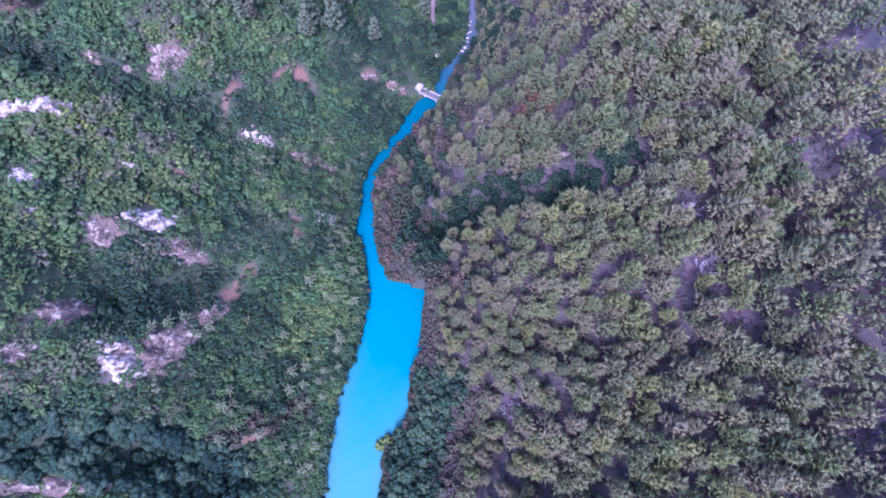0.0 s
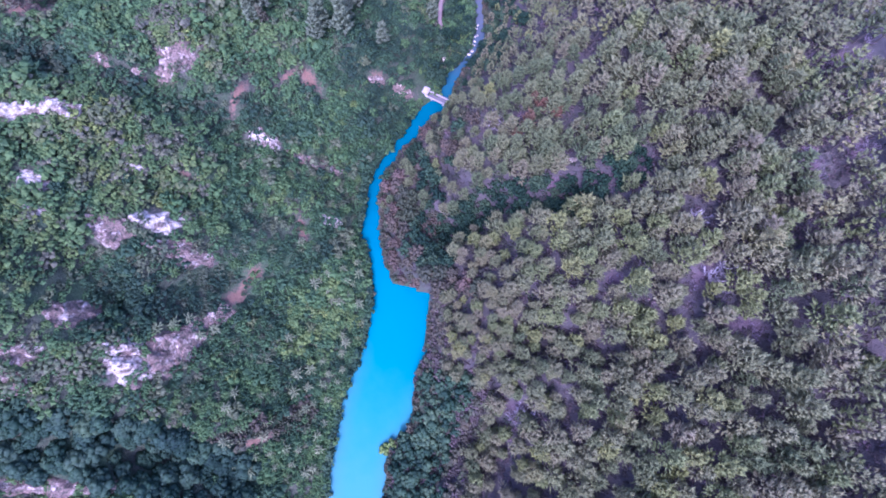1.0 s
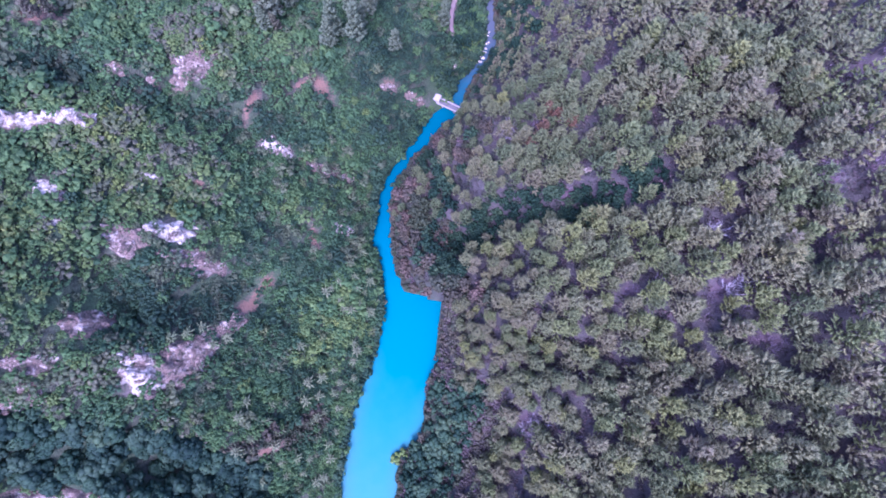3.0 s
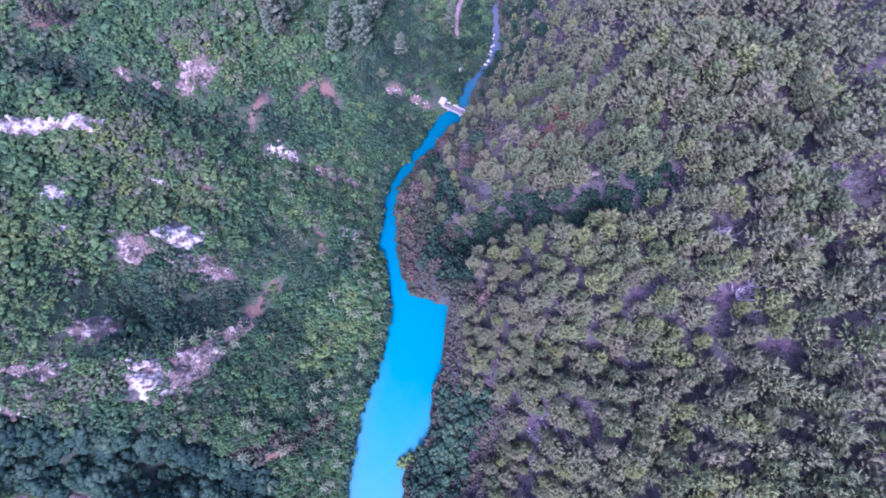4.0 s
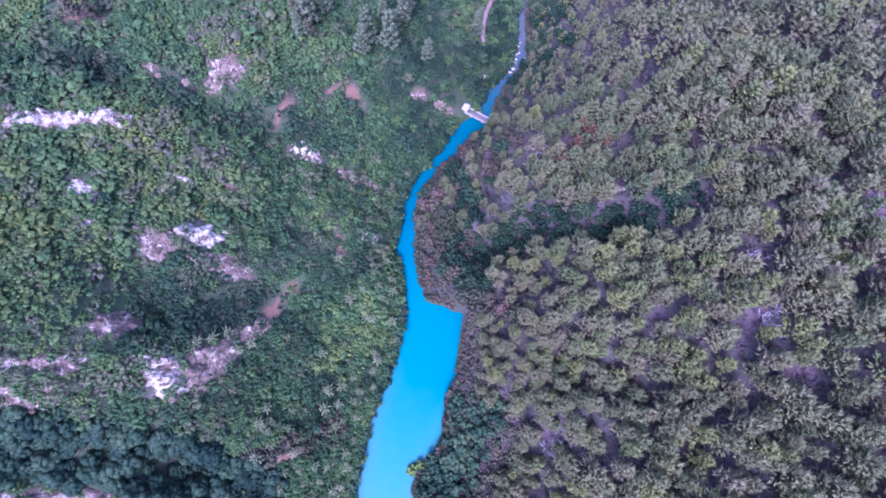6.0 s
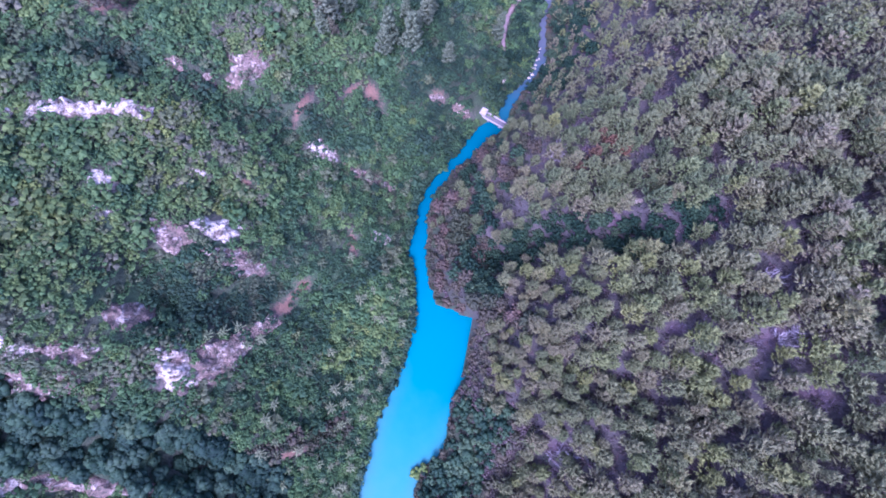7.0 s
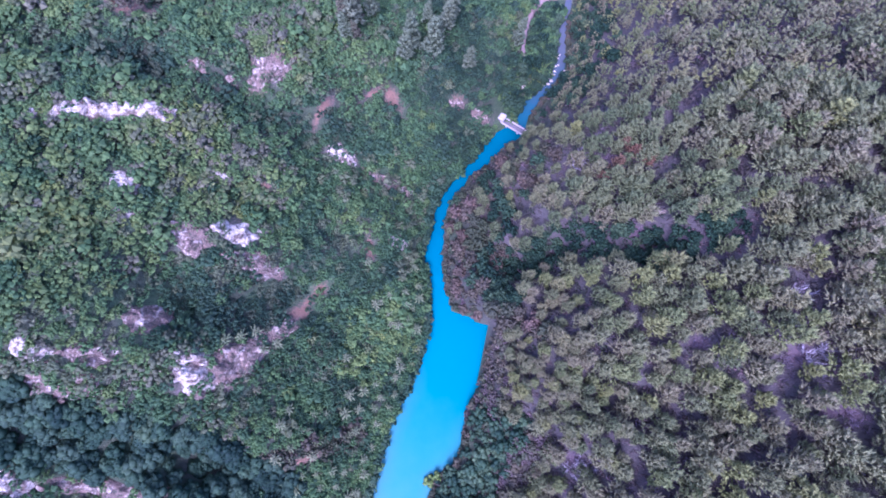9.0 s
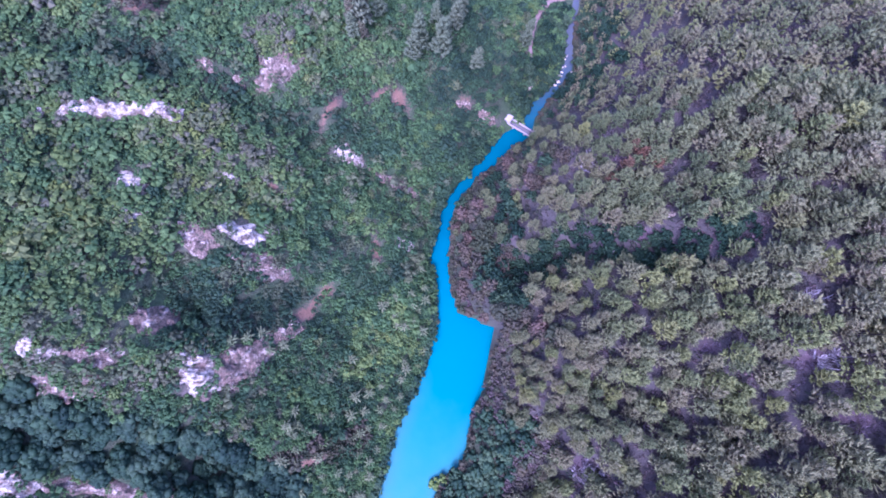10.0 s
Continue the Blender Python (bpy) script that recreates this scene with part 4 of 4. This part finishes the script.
planted("withered_pine", "rust-brown withered pine among green ones", "pine tree", "withered pines", PINES, [(28, 89, 0.8, 1), (32, 93, 0.7, 2), (25, 85, 0.75, 3), (37, 90, 0.7, 4), (29, 96, 0.65, 5)], RUST)
planted("waterside_bush", "yellow-green bush hanging over the waterline", "shrub", "bushes at the waterline", SHRUBS,
        [(-8.6, -32, 1.9, 0), (-6.2, -29.5, 1.5, 1), (-26.5, -7, 0.9, 6), (-28, -13, 1.0, 7), (3, 1, 0.8, 1), (-5.0, 108, 0.9, 4), (-17.2, 90.5, 0.9, 5)], YELLOW)
planted("spit_bush", "olive bush hanging over the waterline at the tip of the spit", "shrub", "bushes at the tip of the spit", SHRUBS,
        [(-10, 33.2, 1.5, 2), (-13, 33.6, 1.5, 3), (-6.5, 33.4, 1.1, 4), (1.5, 33.5, 0.9, 5), (-3, 33.6, 1.0, 0), (-25.3, 1, 0.8, 0), (1.5, -12, 0.9, 2), (0.6, -20, 0.9, 3)], BROWN)


# ---- rocks ----
def boulder(rng, mid, size, turn):
    """An angular block: a ball cut flat by chance planes, then roughened."""
    v, f = BALL
    cuts = [Vector((rng.gauss(0, 1), rng.gauss(0, 1), rng.gauss(0, 0.8))).normalized() for _ in range(9)]
    cuts = np.array([tuple(c) for c in cuts])
    off = np.array([rng.uniform(0.38, 0.75) for _ in cuts])
    dots = v @ cuts.T
    k = np.minimum(1, np.min(np.where(dots > 0.05, off / np.maximum(dots, 0.05), 9), axis=1))
    p = v * k[:, None]
    ph = rng.uniform(0, 50)
    wob = np.array([noise.noise(Vector((a * 2.3 + ph, b * 2.3, c * 3.2))) + 0.5 * noise.noise(Vector((a * 6 + ph, b * 6, c * 9))) for a, b, c in p])
    p = p * (1 + 0.1 * wob)[:, None] * np.array(size)
    c, s = math.cos(turn), math.sin(turn)
    p = np.stack([p[:, 0] * c - p[:, 1] * s + mid[0], p[:, 0] * s + p[:, 1] * c + mid[1], p[:, 2] + mid[2]], 1)
    return p, f


ball = bmesh.new()
bmesh.ops.create_icosphere(ball, subdivisions=3, radius=1)
BALL = (np.array([tuple(v.co) for v in ball.verts]), np.array([[v.index for v in f.verts] for f in ball.faces]))
ball.free()


def outcrop(name, label, group, stone, x, y, length, width, tall, turn, seed):
    rng = random.Random(seed)
    c, s = math.cos(radians(turn)), math.sin(radians(turn))
    base = new(name)
    z0 = float(height(x, y))
    base.matrix_basis = pose(x, y, z0)
    # a broken, stepped face that rises out of the slope and dips under it at its rim
    nu, nv = max(8, int(length * 2.2 / 0.5)), max(8, int(width * 2.4 / 0.5))
    u, v = np.meshgrid(np.linspace(-1.1, 1.1, nu) * length, np.linspace(-1.2, 1.2, nv) * width)
    px, py = x + u * c - v * s, y + u * s + v * c
    px, py = px + 0.35 * lattice(px, py, 1.3, seed), py + 0.35 * lattice(px, py, 1.3, seed + 1)
    rim = 1.27 - np.hypot(u / (length / 2), v / (width / 2)) + 0.6 * lattice(px, py, 4.0, seed + 2) + 0.4 * lattice(px, py, 1.7, seed + 3)
    rough_rock = 0.5 + 0.5 * lattice(px, py, 3.0, seed + 4) + 0.35 * np.abs(lattice(px, py, 1.4, seed + 5))
    step = tall * 0.9 * np.clip(rim * 1.6, 0, 1) * np.clip(rough_rock, 0.1, 1.3)
    ledge = tall / 3.5
    step = np.where(rim > 0, 0.6 * (np.floor(step / ledge) + np.clip((step / ledge % 1) * 3, 0, 1)) * ledge + 0.4 * step, np.maximum(rim * 2.0, -3))
    pz = height(px, py) + step - 0.15 + 0.25 * lattice(px, py, 0.9, seed + 6) * (rim > 0)
    k = (np.arange(nv - 1)[:, None] * nu + np.arange(nu - 1)[None, :]).ravel()
    f = np.concatenate([np.stack([k, k + 1, k + nu + 1], 1), np.stack([k, k + nu + 1, k + nu], 1)])
    part("face", mesh_of("face", np.stack([px.ravel() - x, py.ravel() - y, pz.ravel() - z0], 1), f, [stone]), base)
    for i in range(max(1, int(length * width / 16))):
        u, v = (rng.uniform(-0.45, 0.45) * length, rng.uniform(-0.45, 0.45) * width) if length > 3.5 else (0.3, 0.2)
        px, py = x + u * c - v * s, y + u * s + v * c
        r = rng.uniform(0.4, 0.9) * min(1.6, width * 0.4)
        p, f = boulder(rng, (px - x, py - y, float(height(px, py)) - z0 + tall * 0.3), (r * rng.uniform(1.0, 1.8), r * rng.uniform(0.6, 1.1), r * rng.uniform(0.6, 1.0)), radians(turn) + rng.uniform(-0.5, 0.5))
        part("block", mesh_of("block", p, f, [stone]), base)
    return tagged(base, label, "rock", group)


WORN = {(-20, 115), (-31.5, 113), (-113, 82), (-108.7, -17), (-96, 28), (-79.2, 27.5), (-101, 4.6), (-110, -8.6), (-118, -19.6), (-104, -47), (-49, 74), (-92.5, 91), (-77.4, -1)}
for i, row in enumerate(CLIFFS):
    if row[:2] in WORN:
        outcrop("worn_outcrop", "mauve-brown weathered limestone outcrop streaked with white", "worn outcrops of the west slope", WORN_ROCK, *row, 700 + i)
    else:
        outcrop("rock_outcrop", "broken white and pink limestone outcrop in the scrub", "outcrops of the west slope", ROCK, *row, 700 + i)
for i, row in enumerate(CRAGS):
    outcrop("crag", "small pale limestone crag between the shrubs", "small crags", WORN_ROCK if row[:2] in WORN else ROCK, *row, 800 + i)
rng = random.Random(5)
for i in range(22):
    yy = rng.uniform(142, 162)
    side = rng.random() < 0.7
    xx = float(bank(LEFT_BANK, yy)) + rng.uniform(-1.2, 2.2) if side else float(bank(RIGHT_BANK, yy)) + rng.uniform(-1, 1.5)
    r = rng.uniform(0.3, 0.95)
    p, f = boulder(rng, (0, 0, 0.1), (r * 1.3, r, r * 0.7), 0.0)
    ob = new("boulder", mesh_of("boulder", p, f, [ROCK]))
    ob.matrix_basis = pose(xx, yy, max(float(height(xx, yy)), -0.2), 0, 0, rng.uniform(0, 180))
    tagged(ob, "pale grey boulder at the edge of the shallow stream", "boulder", "boulders of the stream")


# ---- footbridge, dirt track ----
def box(bm, size, at, bevel=0.04):
    m = Matrix.Translation(at) @ Matrix.Diagonal((*size, 1))
    g = bmesh.ops.create_cube(bm, size=1, matrix=m)
    bmesh.ops.bevel(bm, geom=list({e for v in g["verts"] for e in v.link_edges}), offset=bevel, segments=1, affect="EDGES")


def built(name, boxes, mat, parent, label=""):
    bm = bmesh.new()
    for size, at in boxes:
        box(bm, size, at)
    me = bpy.data.meshes.new(name)
    bm.to_mesh(me)
    bm.free()
    me.materials.append(mat)
    return part(name, me, parent, label)


bridge = new("footbridge")
built("deck", [((15.5, 2.8, 0.35), (0.3, 0, 2.2))], PLANK, bridge, "grey worn deck")
for side in (-1, 1):
    built("parapet", [((13.6, 0.42, 0.75), (0.5, side * 1.4, 2.7))], CONCRETE, bridge, "pale concrete parapet")
for u in (-3.2, 2.6):
    built("pier", [((0.8, 2.0, 3.6), (u, 0, 0.2))], CONCRETE, bridge)
built("abutment", [((2.9, 3.3, 4.8), (-6.6, 0.4, 1.9)), ((1.9, 2.2, 0.6), (-6.8, 0.5, 4.5))], CONCRETE, bridge, "pinkish-white masonry abutment")
built("abutment", [((2.8, 3.6, 4.2), (6.7, -0.1, 1.5))], CONCRETE, bridge)
for u, v in ((4.6, 1.0), (4.6, -1.0), (6.8, 1.0), (6.8, -1.0)):
    built("post", [((0.2, 0.2, 1.7), (u, v, 3.1))], DARKWOOD, bridge, "dark wooden post")
for size, at in (((2.4, 0.22, 0.22), (5.7, 1.0, 3.95)), ((2.4, 0.22, 0.22), (5.7, -1.0, 3.95)), ((0.22, 2.2, 0.22), (4.6, 0, 3.95)), ((0.22, 2.2, 0.22), (6.8, 0, 3.95))):
    built("gate_beam", [(size, at)], DARKWOOD, bridge, "dark wooden sluice beam")
bridge.matrix_basis = pose(-5.2, 117.6, 0, 0, 0, -19)
tagged(bridge, "pale concrete footbridge with parapets across the turquoise river", "bridge")

line = [(-8.4, 148), (-9.6, 155), (-10.2, 163), (-9.6, 170), (-8.4, 177), (-5.4, 183.5), (2, 190), (12, 200), (18, 216)]
V, F = [], []
pts = [Vector((a, b, 0)) for a, b in line]
pts = [p.lerp(q, k / 6) for p, q in zip(pts, pts[1:]) for k in range(6)] + [pts[-1]]
for i, p in enumerate(pts):
    w = (pts[min(i + 1, len(pts) - 1)] - pts[max(i - 1, 0)]).normalized().cross(Vector((0, 0, 1)))
    mid_z = float(height(p.x, p.y))
    for e, lift in ((-1.6, -1.2), (-1.1, 0.35), (-0.4, 0.42), (0.4, 0.42), (1.1, 0.35), (1.6, -1.2)):
        q = p + w * (e * (1 + 0.12 * math.sin(i * 1.7 + e)))
        V.append((q.x, q.y, mid_z + lift))
for i in range(len(pts) - 1):
    F += [(i * 6 + k, i * 6 + k + 1, i * 6 + k + 7, i * 6 + k + 6) for k in range(5)]
track = new("dirt_track", mesh_of("dirt_track", V, F, [TRACK]))
tagged(track, "pale pinkish dirt track winding up the valley", "track", kind="structure")
